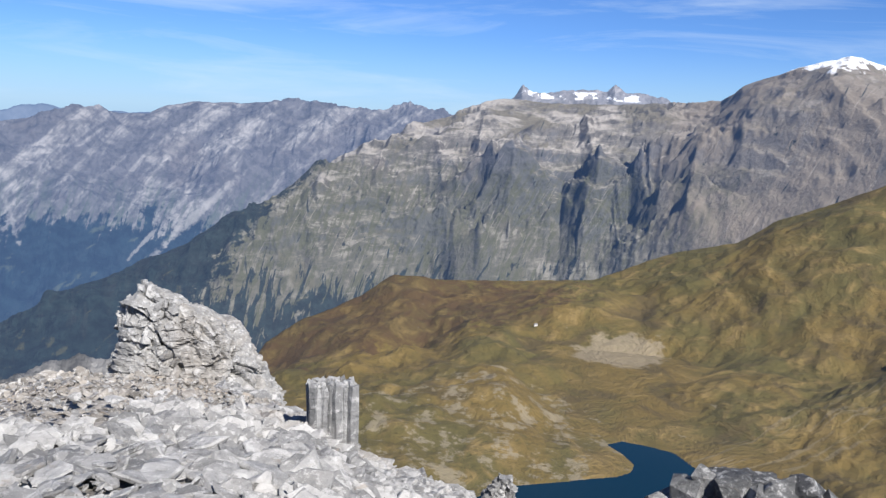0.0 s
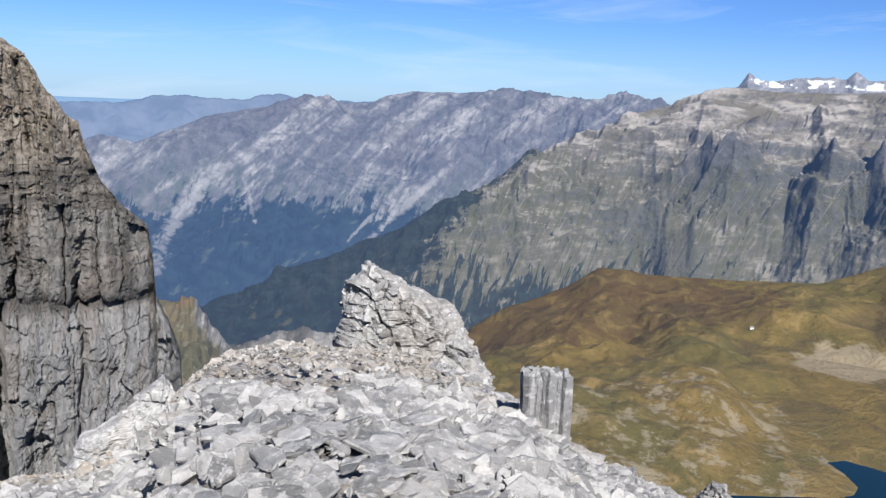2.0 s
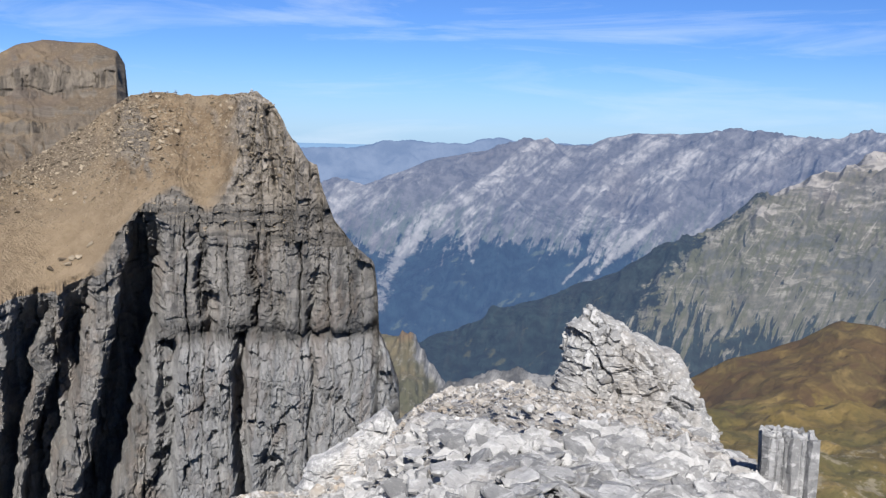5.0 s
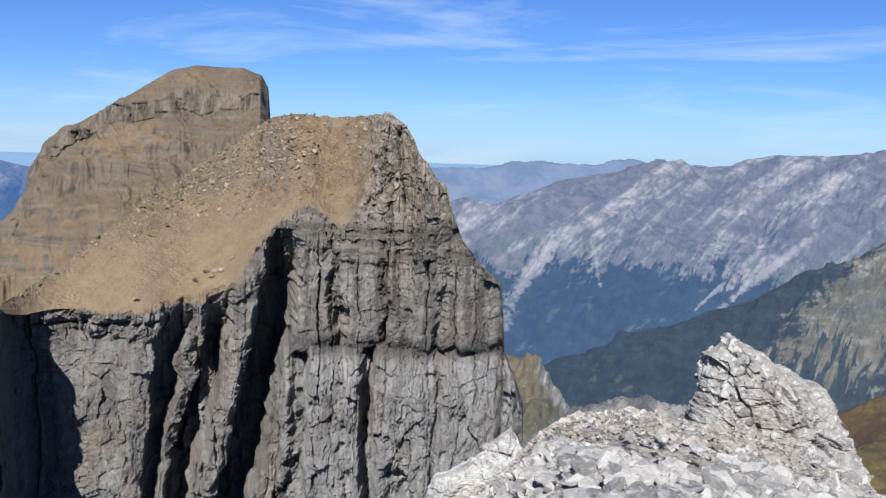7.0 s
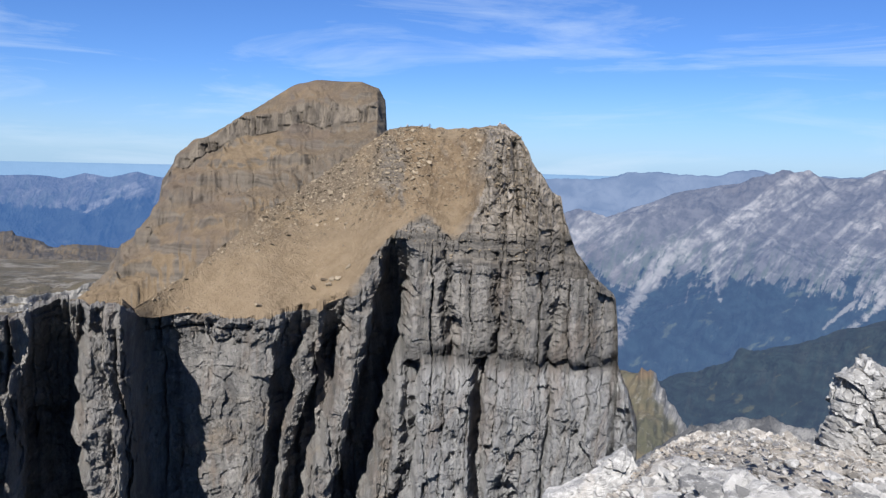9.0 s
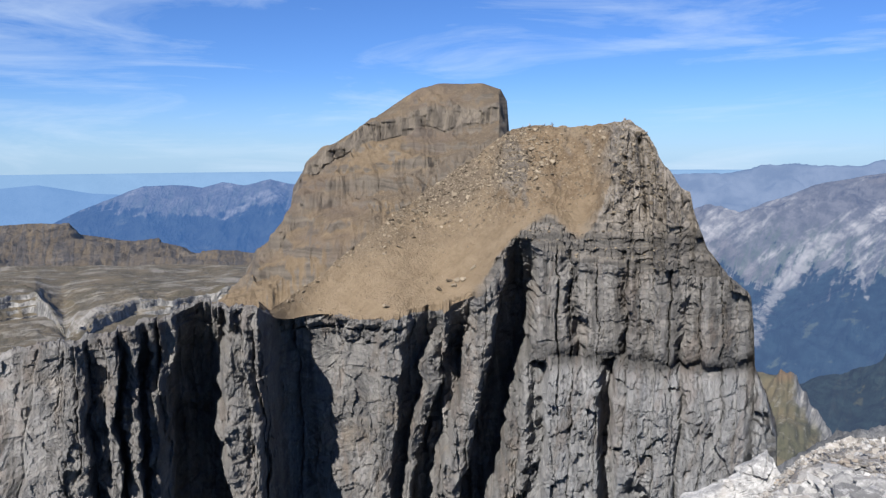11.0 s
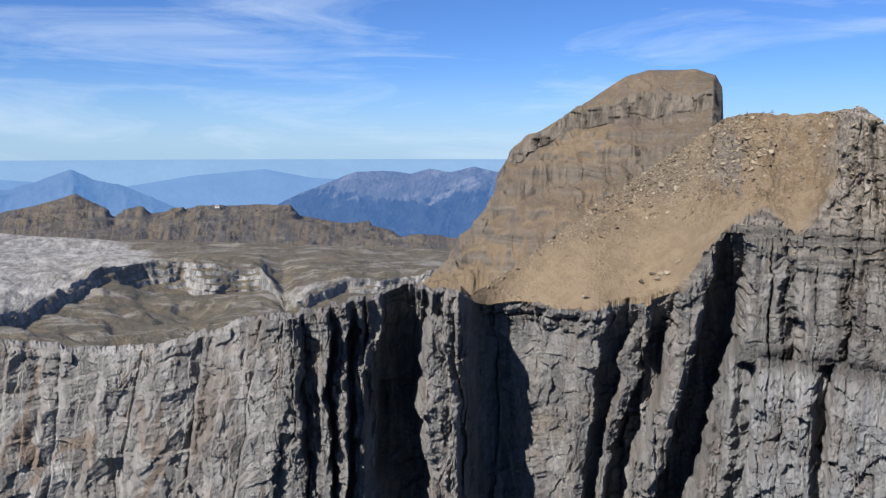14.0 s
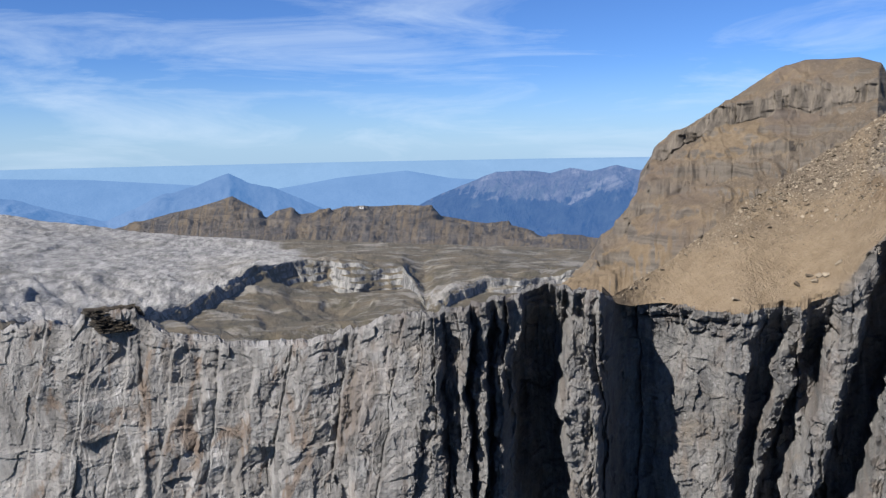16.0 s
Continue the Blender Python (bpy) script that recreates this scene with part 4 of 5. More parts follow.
     (-76, -46), 620, (8, 50, 40, 30, 30, 6), M_DOME, "domed layered rock summit with brown scree ledges", "mountain", 4.5, 20, 0.2, 0.05, 2.0, 51, beds=0.3, bed_size=7.0, wander=0.012, swell=(0.5, 1.0, 1.2, 0.8, 0.8, 0.5, 0.5), after=dome_crags)
def crag_paint():
    """Olive and tan turf on a spur that breaks off in a bare grey crag."""
    p = Paint("grassy_crag")
    f, w = p.flow(), p.place()
    a = p.noise(w, 0.05, 6, 0.6, 0.5)
    b = p.noise(w, 0.25, 8, 0.72)
    turf = p.mix(p.ramp(a, 0.38, 0.6), (0.082, 0.078, 0.046), (0.128, 0.106, 0.062))
    turf = p.mix(p.ramp(b, 0.54, 0.64, 0.0, 0.6), turf, (0.25, 0.235, 0.205))
    turf = p.mix(p.ramp(b, 0.34, 0.44, 0.75, 0.0), turf, (0.055, 0.058, 0.03))
    heath = p.ramp(p.math("ADD", p.axis(w, "Z"), p.math("MULTIPLY", a, 8.0)), -98.0, -93.0)
    turf = p.mix(heath, turf, (0.17, 0.115, 0.066))
    rock = p.mix(p.ramp(p.noise(p.along(f, 60, 12.0, 2.6), 1.0, 7, 0.7, 0.6), 0.4, 0.62), (0.11, 0.108, 0.106), (0.30, 0.292, 0.28))
    edge = p.math("ADD", p.axis(f, "X"), p.math("MULTIPLY", p.math("SUBTRACT", b, 0.5), 12.0))
    high = p.math("ADD", p.axis(f, "Z"), p.math("MULTIPLY", p.math("SUBTRACT", a, 0.5), 0.5))
    c = p.mix(p.math("MULTIPLY", p.ramp(edge, -221.0, -217.0), p.ramp(high, 0.62, 0.74)), turf, rock)
    p.bump(b, 2.0, 0.8)
    # a little air light painted into the spur as emission
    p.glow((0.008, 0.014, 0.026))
    return p.colour(c)


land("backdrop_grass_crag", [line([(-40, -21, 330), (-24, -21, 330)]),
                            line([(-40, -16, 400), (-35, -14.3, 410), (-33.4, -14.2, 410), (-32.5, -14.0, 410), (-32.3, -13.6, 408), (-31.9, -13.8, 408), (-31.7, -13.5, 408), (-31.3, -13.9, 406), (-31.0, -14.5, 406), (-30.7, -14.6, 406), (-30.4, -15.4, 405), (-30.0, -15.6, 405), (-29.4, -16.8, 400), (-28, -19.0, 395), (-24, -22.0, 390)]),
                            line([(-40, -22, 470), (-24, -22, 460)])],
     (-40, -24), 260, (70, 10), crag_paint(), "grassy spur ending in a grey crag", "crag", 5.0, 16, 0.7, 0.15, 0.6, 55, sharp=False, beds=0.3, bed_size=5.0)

land("backdrop_stony_rise", [line([(-36, -24, 58), (-14, -24, 58)]),
                             line([(-36, -21.5, 74), (-32, -19.2, 76), (-30.4, -18.0, 78), (-29, -17.0, 80), (-27, -16.4, 82), (-24.5, -16.1, 82), (-22, -16.3, 82), (-18, -17.4, 82), (-14, -19, 82)]),
                             line([(-36, -26, 100), (-14, -26, 100)])],
     (-36, -14), 260, (50, 8), crag_paint(), "low stony rise with dull turf and scrub", "rise", 1.3, 4.0, 0.8, 0.2, 0.3, 56, sharp=False)

# ---- the cliff mountain ----
RIM = line([(-135, -13, 300), (-118, -12, 245), (-107.2, -10.9, 205), (-105.3, -10.6, 200), (-103, -11.1, 195), (-102.3, -10.2, 193), (-99.2, -10.3, 186), (-99.0, -10.8, 186), (-97.2, -12.2, 182), (-94.7, -12.9, 177),
            (-92.5, -13.3, 172), (-88.1, -13.3, 163), (-86.3, -13.1, 160), (-84.3, -12.8, 157), (-82.3, -11.9, 154), (-79.5, -11.8, 151), (-75.9, -11.3, 152), (-74.4, -10.9, 154), (-73.6, -10.7, 160), (-70.8, -10.1, 160), (-69.6, -10.3, 160),
            (-67.7, -10.3, 162), (-66.2, -11.0, 178), (-62.1, -11.0, 180), (-59.3, -11.2, 178), (-57.2, -11.0, 177), (-55.4, -11.0, 178), (-53.6, -10.3, 178), (-52.1, -9.6, 177), (-50.6, -7.5, 178), (-49.9, -6.2, 180), (-48.4, -6.3, 178),
            (-46, -7.2, 178), (-44, -7.5, 177), (-40, -7.9, 177), (-36, -8.2, 178), (-34.4, -9.4, 180), (-34.1, -11.4, 181), (-33.9, -14.0, 182), (-33.1, -15.6, 182), (-32.4, -18.0, 184), (-32.2, -24, 188), (-31.8, -30, 196), (-31, -34, 215)])
TOP = line([(-135, -40, 0), (-72, -40, 0), (-69, -10.6, 0), (-66.9, -10.4, 0), (-63.7, -8.4, 0), (-60.3, -5.6, 0), (-56.8, -3.0, 0), (-52.5, 0.0, 0), (-50.1, 1.8, 0), (-47.5, 1.9, 0), (-45.8, 1.8, 0), (-43.9, 2.0, 0), (-42.3, 2.2, 0),
            (-41.3, 1.6, 0), (-40.5, 0.4, 0), (-40.1, -1.1, 0), (-38.9, -2.2, 0), (-38.3, -2.5, 0), (-37.9, -4.5, 0), (-37.2, -6.3, 0), (-35.8, -7.9, 0), (-34.3, -9.3, 0), (-34.05, -11.3, 0), (-33.9, -13.9, 0), (-33.1, -15.5, 0), (-32.4, -17.9, 0), (-32.2, -23.9, 0), (-31, -33.5, 0)])
# chimneys and pillars of the wall: heading, how far the rock stands back
RELIEF = line([(-135.0, 0, 0), (-104.0, 0, 0), (-103.6, -2.0, 0), (-98.6, 0.8, 0), (-98.3, -1.6, 0), (-95.0, 1.0, 0), (-94.7, -1.2, 0), (-91.9, 1.4, 0), (-91.6, -1.4, 0), (-88.9, 1.4, 0), (-88.6, -1.5, 0), (-85.0, 1.4, 0), (-84.7, -1.6, 0), (-79.0, -0.2, 0), (-78.7, 3.0, 0), (-78.4, 3.0, 0), (-78.1, 1.6, 0), (-76.6, -1.4, 0), (-76.4, 5.0, 0), (-76.1, 5.5, 0), (-75.8, 1.4, 0), (-75.0, -0.8, 0), (-74.8, 6.0, 0), (-74.4, 6.0, 0),
               (-74.2, 1.4, 0), (-72.7, -1.2, 0), (-72.4, 9.0, 0), (-71.2, 15.0, 0), (-69.6, 15.0, 0), (-69.1, 1.0, 0), (-67.7, -2.0, 0), (-66.3, -1.5, 0), (-65.9, 4.5, 0), (-64.7, 6.0, 0), (-63.6, 3.0, 0), (-61.8, 0.5, 0), (-59.0, 0, 0), (-57.3, 0.5, 0), (-56.8, 7.0, 0),
               (-55.4, 9.0, 0), (-55.0, 2.0, 0), (-54.3, 3.0, 0), (-54.0, 11.0, 0), (-52.7, 11.0, 0), (-52.3, 1.0, 0), (-51.1, -1.5, 0), (-50.6, 0, 0), (-50.3, 14.0, 0), (-48.4, 15.0, 0), (-47.9, 1.0, 0), (-46.5, 0.3, 0), (-45.8, 4.5, 0), (-45.2, 0.4, 0), (-43.0, 0, 0), (-42.5, 3.6, 0), (-42.0, 0, 0), (-39.0, -0.6, 0), (-38.5, 2.6, 0), (-38.0, -0.6, 0), (-31.0, 0, 0)])
NA = 1300
az = np.linspace(-113, -31, NA)
rim_d, rim_el = np.interp(az, RIM[:, 0], RIM[:, 2]), np.interp(az, RIM[:, 0], RIM[:, 1])
rim_el = rim_el + 0.2 * fbm(np.stack([az * 1.9, az * 0, az * 0], 1), 6, 0.65, 71) * smoothstep(-34, -36, az)
top_el = np.maximum(np.interp(az, TOP[:, 0], TOP[:, 1]), rim_el + 0.08)
top_jag = 0.5 * fbm(np.stack([az * 2.1, az * 0, az * 0 + 4], 1), 5, 0.6, 72)
rim_z = EYE + rim_d * np.tan(np.radians(rim_el))
rad = np.radians(az)
NW = 300
low = -112.0
v = np.linspace(0, 1, NW)[:, None]
zz = low + (rim_z[None, :] - low) * (v ** 0.7)
depth = rim_z[None, :] - zz
S = (rad * 165)[None, :] + 0 * zz
side = np.degrees(S / 165)


def wall_noise(across_, up_, seed, octaves=4, gain=0.5):
    return fbm(np.stack([S.ravel() / across_, zz.ravel() / up_, 0 * S.ravel() + seed * 0.37], 1), octaves, gain, seed).reshape(S.shape)


warp = 3.0 * wall_noise(30, 40, 75)
jag = wall_noise(7, 5, 74, 5, 0.6)
rough = wall_noise(5, 8, 77, 6, 0.58)
bendy = wall_noise(11, 30, 78)
lump = wall_noise(15, 20, 80, 3)
west = smoothstep(-78.5, -83, side)
back = np.interp(np.degrees((S + warp * 1.4 + 2.4 * jag + 0.05 * depth * np.sin(S / 9) + 0.12 * depth * smoothstep(-80.5, -82.5, side) + 0.15 * np.clip(depth - 6, 0, None) * smoothstep(-60.0, -57.0, side) * smoothstep(-46.5, -48.5, side)) / 165), RELIEF[:, 0], RELIEF[:, 1]) * np.clip(0.35 + depth / 12.0, 0.35, 1.15)
# ribs at two scales, then broken facets
along = S + (2.2 - 0.8 * west) * bendy + 0.6 * warp + (1.1 - 0.6 * west) * jag + west * 0.16 * depth
mood = np.clip(0.45 + 1.2 * smoothstep(-0.3, 0.35, wall_noise(24, 16, 79, 3)), 0.3, 1.3)
slab = ribs(along / 7.5, zz + 4 * bendy, 5, 26, 0.55, 0.25) * 3.4 * (1 - west) + west * (ribs(along / 9.5, zz + 4 * bendy, 5, 30, 0.75, 0.15) * 2.6 + ribs(along / 4.3 + 0.2, zz + 3 * bendy, 15, 15, 0.5, 0.0) * 0.6)
slab += ribs((along + 1.3 * rough) / 2.9 + 0.3, zz + 3 * jag, 6, 9, 0.6, 0.2) * 1.5 * mood * (1 - 0.9 * west)
u4, t4, e4 = cells((along + 1.6 * rough) / 4.8, (zz + 3 * bendy + 1.5 * rough) / 6.5, 14)
u3, t3, e3 = cells((along + 1.4 * rough) / 1.5, (zz + 1.6 * rough) / 2.2, 12)
slab += (1 - 0.65 * west) * ((u4 - 0.5) * 1.6 + t4 * 2.4) + mood * (1 - 0.8 * west) * ((u3 - 0.5) * 0.9 + t3 * 1.2)
corner = smoothstep(-49.5, -47.0, side) * smoothstep(-34.0, -36.0, side)
slab = slab * (1 - 0.8 * corner) + corner * (ribs((S + 1.2 * jag + 0.8 * bendy) / 3.6, zz + 3 * jag, 9, 16, 0.55, 0.8) * 3.0 + ribs((S + 1.0 * jag) / 1.2, zz + 2 * jag, 10, 5, 0.5, 0.2) * 0.7)
slab += rough * 1.2 * (1 - 0.55 * west) + lump * 2.4 * (1 - 0.4 * west)
# uneven level beds
tier = zz / 6.5 + 0.5 * bendy + 0.35 * rough + 0.25 * jag
slab += 0.8 * (smoothstep(0.0, 0.14, tier - np.floor(tier)) - (tier - np.floor(tier))) * hashed(np.floor(tier).astype(np.int64), np.floor((along + 2 * jag) / 13).astype(np.int64), tier.astype(np.int64) * 0, 8)
# smooth wall between the pillar and the chimneys, under a capping bed with an open joint below it
calm = smoothstep(-66.8, -65.5, side) * smoothstep(-55.5, -58.0, side)
slab *= 1 - 0.45 * calm * smoothstep(3, 8, depth)
joint = 2.6 + 0.5 * bendy + 0.3 * jag
slab += calm * (1.1 * np.exp(-((depth - joint) / 0.22) ** 2) - 0.5 * smoothstep(joint, joint - 0.3, depth))
# beds of the corner: hard columns above an undercut, smooth paler rock below
el = np.degrees(np.arctan2(zz - EYE, rim_d[None, :]))
east = smoothstep(-50, -47.5, side)
under = smoothstep(-14.5, -13.9, el + 0.05 * warp + 0.45 * jag)
slab_amp = 1 - 0.25 * east * (1 - under)
back = back * (1 - 0.85 * east * (1 - under)) + east * (1 - under) * np.interp(np.degrees((S + 1.2 * warp + 1.6 * jag) / 165), [-48.9, -48.5, -47.9, -47.6, -44.1, -43.7, -43.2, -42.9, -39.0, -38.8, -38.5], [0, 8, 9, 0, 0, 9, 9.5, 0, 0, 3, 0])
back = back + east * 5.5 * smoothstep(0.0, 0.8, 1.0 - np.hypot((np.degrees((S + 3 * jag + 2 * lump) / 165) + 40.9 + 0.25 * (el + 22)) / 1.5, (el + 22.8 + 0.3 * warp + 0.6 * jag) / 2.4))
ledge = east * (1 - under) * (-5.0 * smoothstep(-13.9, -16.4, el + 0.5 * jag) + 1.6 * (u4 - 0.5) + 1.8 * t4 + 1.0 * (u3 - 0.5) + 0.9 * t3) + east * 1.1 * np.exp(-((el + 13.9 + 0.5 * jag) / 0.4) ** 2)
lean = -0.06 * depth
cap = -0.8 * smoothstep(2.2, 1.6, depth) * (hashed(np.floor(S / 3.2).astype(np.int64), S.astype(np.int64) * 0, S.astype(np.int64) * 0, 3) - 0.2)
D = rim_d[None, :] + back + slab * slab_amp + ledge + lean + cap
wall = np.stack([D * np.sin(rad)[None, :], D * np.cos(rad)[None, :], zz], -1)
flow = np.stack([S, zz, v + 0 * zz], -1)
# the top of the wall goes back a little and then falls away
for out, down in ((1.2, -0.25), (4.0, -0.1), (9.0, 0.8), (16.0, 9.0)):
    dk = D[-1] + out + 0.8 * fbm(np.stack([az * 3, az * 0 + out, az * 0], 1), 3, 0.5, 70)
    zk = rim_z - down + 0.5 * fbm(np.stack([az * 4, az * 0 + out, az * 0 + 1], 1), 4, 0.55, 69)
    wall = np.concatenate([wall, np.stack([dk * np.sin(rad), dk * np.cos(rad), zk], -1)[None]], 0)
    flow = np.concatenate([flow, np.stack([S[-1], zk, 1 + 0 * zk], -1)[None]], 0)

mountain = tagged(new("cliff_mountain"), "tall grey layered limestone cliff with brown scree above", "mountain", kind="structure")
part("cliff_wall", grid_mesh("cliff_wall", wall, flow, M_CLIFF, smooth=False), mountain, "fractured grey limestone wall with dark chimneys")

# slopes above the rim: gentle brown scree, steeper ledges towards the corner
NS = 200
w = np.concatenate([np.linspace(0, 1, NS - 14), 1 + np.linspace(0.05, 1, 14)])[:, None]
LEDGE = line([(-113, -90, 0), (-54, -90, 0), (-53.6, -10.2, 0), (-52.1, -9.2, 0), (-51.2, -7.4, 0), (-50.4, -6.0, 0), (-49.8, -5.0, 0), (-49.2, -4.4, 0), (-48.2, -4.1, 0), (-46.6, -4.7, 0), (-45.4, -6.2, 0), (-44.9, -5.6, 0), (-44.3, -4.6, 0), (-43.7, -3.0, 0), (-43.3, -1.0, 0), (-43.0, 0.8, 0), (-42.6, 3.0, 0), (-31, 3.0, 0)])
soft = np.hanning(61) / np.hanning(61).sum()
even = lambda x: np.convolve(np.pad(x, 30, mode="edge"), soft, mode="valid")
hold = smoothstep(-36.5, -39, az)
edge_d = even(even(even(D[-1])))
slope_z = even(rim_z) * smoothstep(-34.5, -36, az) + rim_z * (1 - smoothstep(-34.5, -36, az))
gap = np.tan(np.radians(top_el))
led_el = np.clip(np.interp(az, LEDGE[:, 0], LEDGE[:, 1]) + 0.35 * fbm(np.stack([az * 0.8, az * 0, az * 0 + 8], 1), 2, 0.5, 73), rim_el, top_el)
HARD, LOOSE = 2.1, 0.68
led_d = np.maximum((slope_z - EYE - HARD * edge_d) / (np.tan(np.radians(led_el)) - HARD), edge_d)
led_d = even(led_d) * hold + led_d * (1 - hold)
led_z = np.maximum(slope_z + HARD * (led_d - edge_d), slope_z)
top_d = np.maximum((led_z - EYE - LOOSE * led_d) / np.minimum(gap - LOOSE, -0.2), led_d + 0.8)
top_d = even(even(top_d)) * hold + top_d * (1 - hold)
top_z = np.maximum(EYE + top_d * gap, led_z + 0.3)
ww = np.clip(w, 0, 1)
lip = smoothstep(0, 0.06, ww)
from_z = rim_z * (1 - lip) + slope_z * lip
zz = from_z + (top_z - from_z) * ww
up = slope_z + (top_z - slope_z) * ww
dd = np.where(up < led_z, edge_d + (led_d - edge_d) * np.clip((up - slope_z) / np.maximum(led_z - slope_z, 0.01), 0, 1), led_d + (top_d - led_d) * np.clip((up - led_z) / (top_z - led_z), 0, 1))
dd = dd + (D[-1] - edge_d) * (1 - lip) + np.clip(w - 1, 0, 1) * 60
zz = zz + top_jag * smoothstep(0.82, 1.0, ww) - np.clip(w - 1, 0, 1) ** 1.2 * (70 + 0 * az)
P = np.stack([dd * np.sin(rad), dd * np.cos(rad), zz], -1)
q = P.reshape(-1, 3)
S = (rad * 185)[None, :] + 0 * zz
side = np.degrees(S / 185)
el = np.degrees(np.arctan2(zz - EYE, dd))
fade = smoothstep(0, 0.04, ww) * (0.25 + 0.75 * smoothstep(1.0, 0.9, ww))
n = fbm(q / 7, 6, 0.6, 81).reshape(zz.shape) * 0.9
wide = fbm(q / 22, 4, 0.55, 88).reshape(zz.shape)
# zones: coarse rubble below the spur, ochre gullies, bedrock
rubble_el = np.interp(az, [-69, -66, -62.5, -55, -50.6, -47], [-10.5, -9.2, -8.0, -6.6, -5.0, -4.0])
rub = smoothstep(-1.2, 3.4, el - rubble_el + 2.2 * wide + 0.8 * n) * (1 - 0.6 * smoothstep(-50, -46.5, side + 2 * wide))
och = smoothstep(-53.5, -50.5, side + 3 * wide) * smoothstep(-5.6, -3.4, el + 1.2 * n) * (1 - 0.8 * smoothstep(0.15, 0.5, wide))
stone = smoothstep(-0.8, 1.0, led_z - up + 1.8 * n) * smoothstep(-53.5, -51.5, az)
rib = smoothstep(0.18, 0.42, fbm(np.stack([S.ravel() / 7 + 0.5 * n.ravel(), q[:, 2] / 26, 0 * S.ravel() + 3], 1), 4, 0.55, 87).reshape(zz.shape)) * smoothstep(-52, -50, side) * smoothstep(1.02, 0.8, ww)
stone = np.maximum(stone, 0.75 * rib)
stone = np.maximum(stone, smoothstep(-44.3, -42.9, side - 0.13 * el + 1.5 * n + 1.2 * wide))
SCREE_ZONE = np.clip(np.stack([rub, och, stone], -1), 0, 1)
# bedrock: stepped beds, upright joints in the tower
tall = smoothstep(-44.0, -42.2, side)
block = ribs(S / 3.4 + 0.5 * n, zz, 22, 11, 0.6, 0.5) * (1.0 + 2.8 * tall) + ribs(S / 1.3 + 0.5 * n, zz, 23, 3.5, 0.5, 0.3) * (0.5 + 0.8 * tall)
u5, t5, e5 = cells((S + 0.8 * n) / 1.9, (zz + 0.6 * n) / 1.3, 24)
block += (u5 - 0.5) * 0.8 + t5 * 0.8
crack = np.exp(-((side + 41.3 + 0.13 * (el + 2) + 0.12 * n) / 0.17) ** 2) * smoothstep(-5.2, -4.2, el) * smoothstep(1.4, 0.4, el)
block += 3.2 * crack
gul = fbm(np.stack([S.ravel() / 6 + 0.8 * fbm(q / 12, 3, 0.5, 83), q[:, 2] / 45, 0 * S.ravel()], 1), 4, 0.5, 84, ridged=True).reshape(zz.shape)
ph = zz / 1.9 + 0.7 * wide + 0.35 * n
stepz = (np.floor(ph) + smoothstep(0.35, 0.9, ph - np.floor(ph)) - ph) * 1.9
P[..., 2] += fade * (n * (0.25 + 1.1 * rub + 1.1 * och + 0.4 * stone) + gul * (0.1 + 1.5 * och * smoothstep(1.0, 0.85, ww) + 0.8 * stone) + stepz * (0.9 - 0.6 * tall) * stone + 0.8 * wide)
tower_part = fade * SCREE_ZONE[..., 2] * block
P[..., 0] += tower_part * np.sin(rad)
P[..., 1] += tower_part * np.cos(rad)
flow = np.stack([S, P[..., 2], ww + 0 * zz], -1)
keep = az > -67.6
part("scree_slope", grid_mesh("scree_slope", P[:, keep], flow[:, keep], M_SCREE, smooth=False, zone=SCREE_ZONE[:, keep]), mountain, "brown stony scree slope")

# ---- summit ridge of rubble in front ----
CREST = line([(-180, -50, 5), (-90, -38, 9), (-60, -30, 14), (-47, -24.6, 22), (-42, -23.8, 26), (-39, -24.2, 27), (-36, -23.2, 28), (-33.4, -21.2, 29), (-31.4, -18.9, 30), (-30, -17.9, 30), (-28.6, -17.2, 25), (-25.5, -16.6, 20), (-22.4, -16.8, 19), (-16, -17.6, 19.5), (-10.9, -19.0, 15.5), (-8.9, -20.0, 11.6),
              (-5.1, -22.6, 10.8), (-1.9, -23.4, 11.2), (1.4, -24.4, 12), (3.4, -25.5, 14), (6, -26, 14), (9, -28.5, 12), (13, -27, 9), (20, -24.5, 8), (27, -25, 8), (40, -30, 7), (90, -45, 5), (180, -50, 5)])
azs = np.concatenate([np.linspace(-180, -62, 60, endpoint=False), np.linspace(-62, 42, 620, endpoint=False), np.linspace(42, 180, 70)])
cd, cel = np.interp(azs, CREST[:, 0], CREST[:, 2]), np.interp(azs, CREST[:, 0], CREST[:, 1])
cz = EYE + cd * np.tan(np.radians(cel))


def ridge_height(r, d, z):
    """Height of the ridge at distance r on a line whose crest is at (d, z): level by the feet, even fall to the crest, then steep."""
    t = np.clip(r / d, 0, 1)
    front = z * (0.35 * t + 0.65 * t ** 1.35)
    return np.where(r <= d, front, z - (r - d) * 1.25)


rr = np.concatenate([np.linspace(0.02, 1.0, 150), 1 + np.linspace(0.01, 1, 40) ** 1.5 * 3.0])[:, None]
rr = rr * cd[None, :]
hz = ridge_height(rr, cd[None, :], cz[None, :])
ra = np.radians(azs)[None, :]
G = np.stack([rr * np.sin(ra), rr * np.cos(ra), hz], -1)
qg = G.reshape(-1, 3)
u, t, ed = cells(qg[:, 0] / 0.9, qg[:, 1] / 0.7, 3)
far = np.clip(rr / 6, 0, 1)
G[..., 2] += far * (0.22 * fbm(qg / 1.6, 5, 0.55, 91).reshape(hz.shape) + (0.06 * u + 0.2 * t).reshape(hz.shape) - 0.2)
ridge = setting("summit_ridge", grid_mesh("summit_ridge", G, None, M_EARTH, smooth=False, flip=True), "rubble-covered pale grey limestone summit ridge", "ridge")


def ridge_at(az, r):
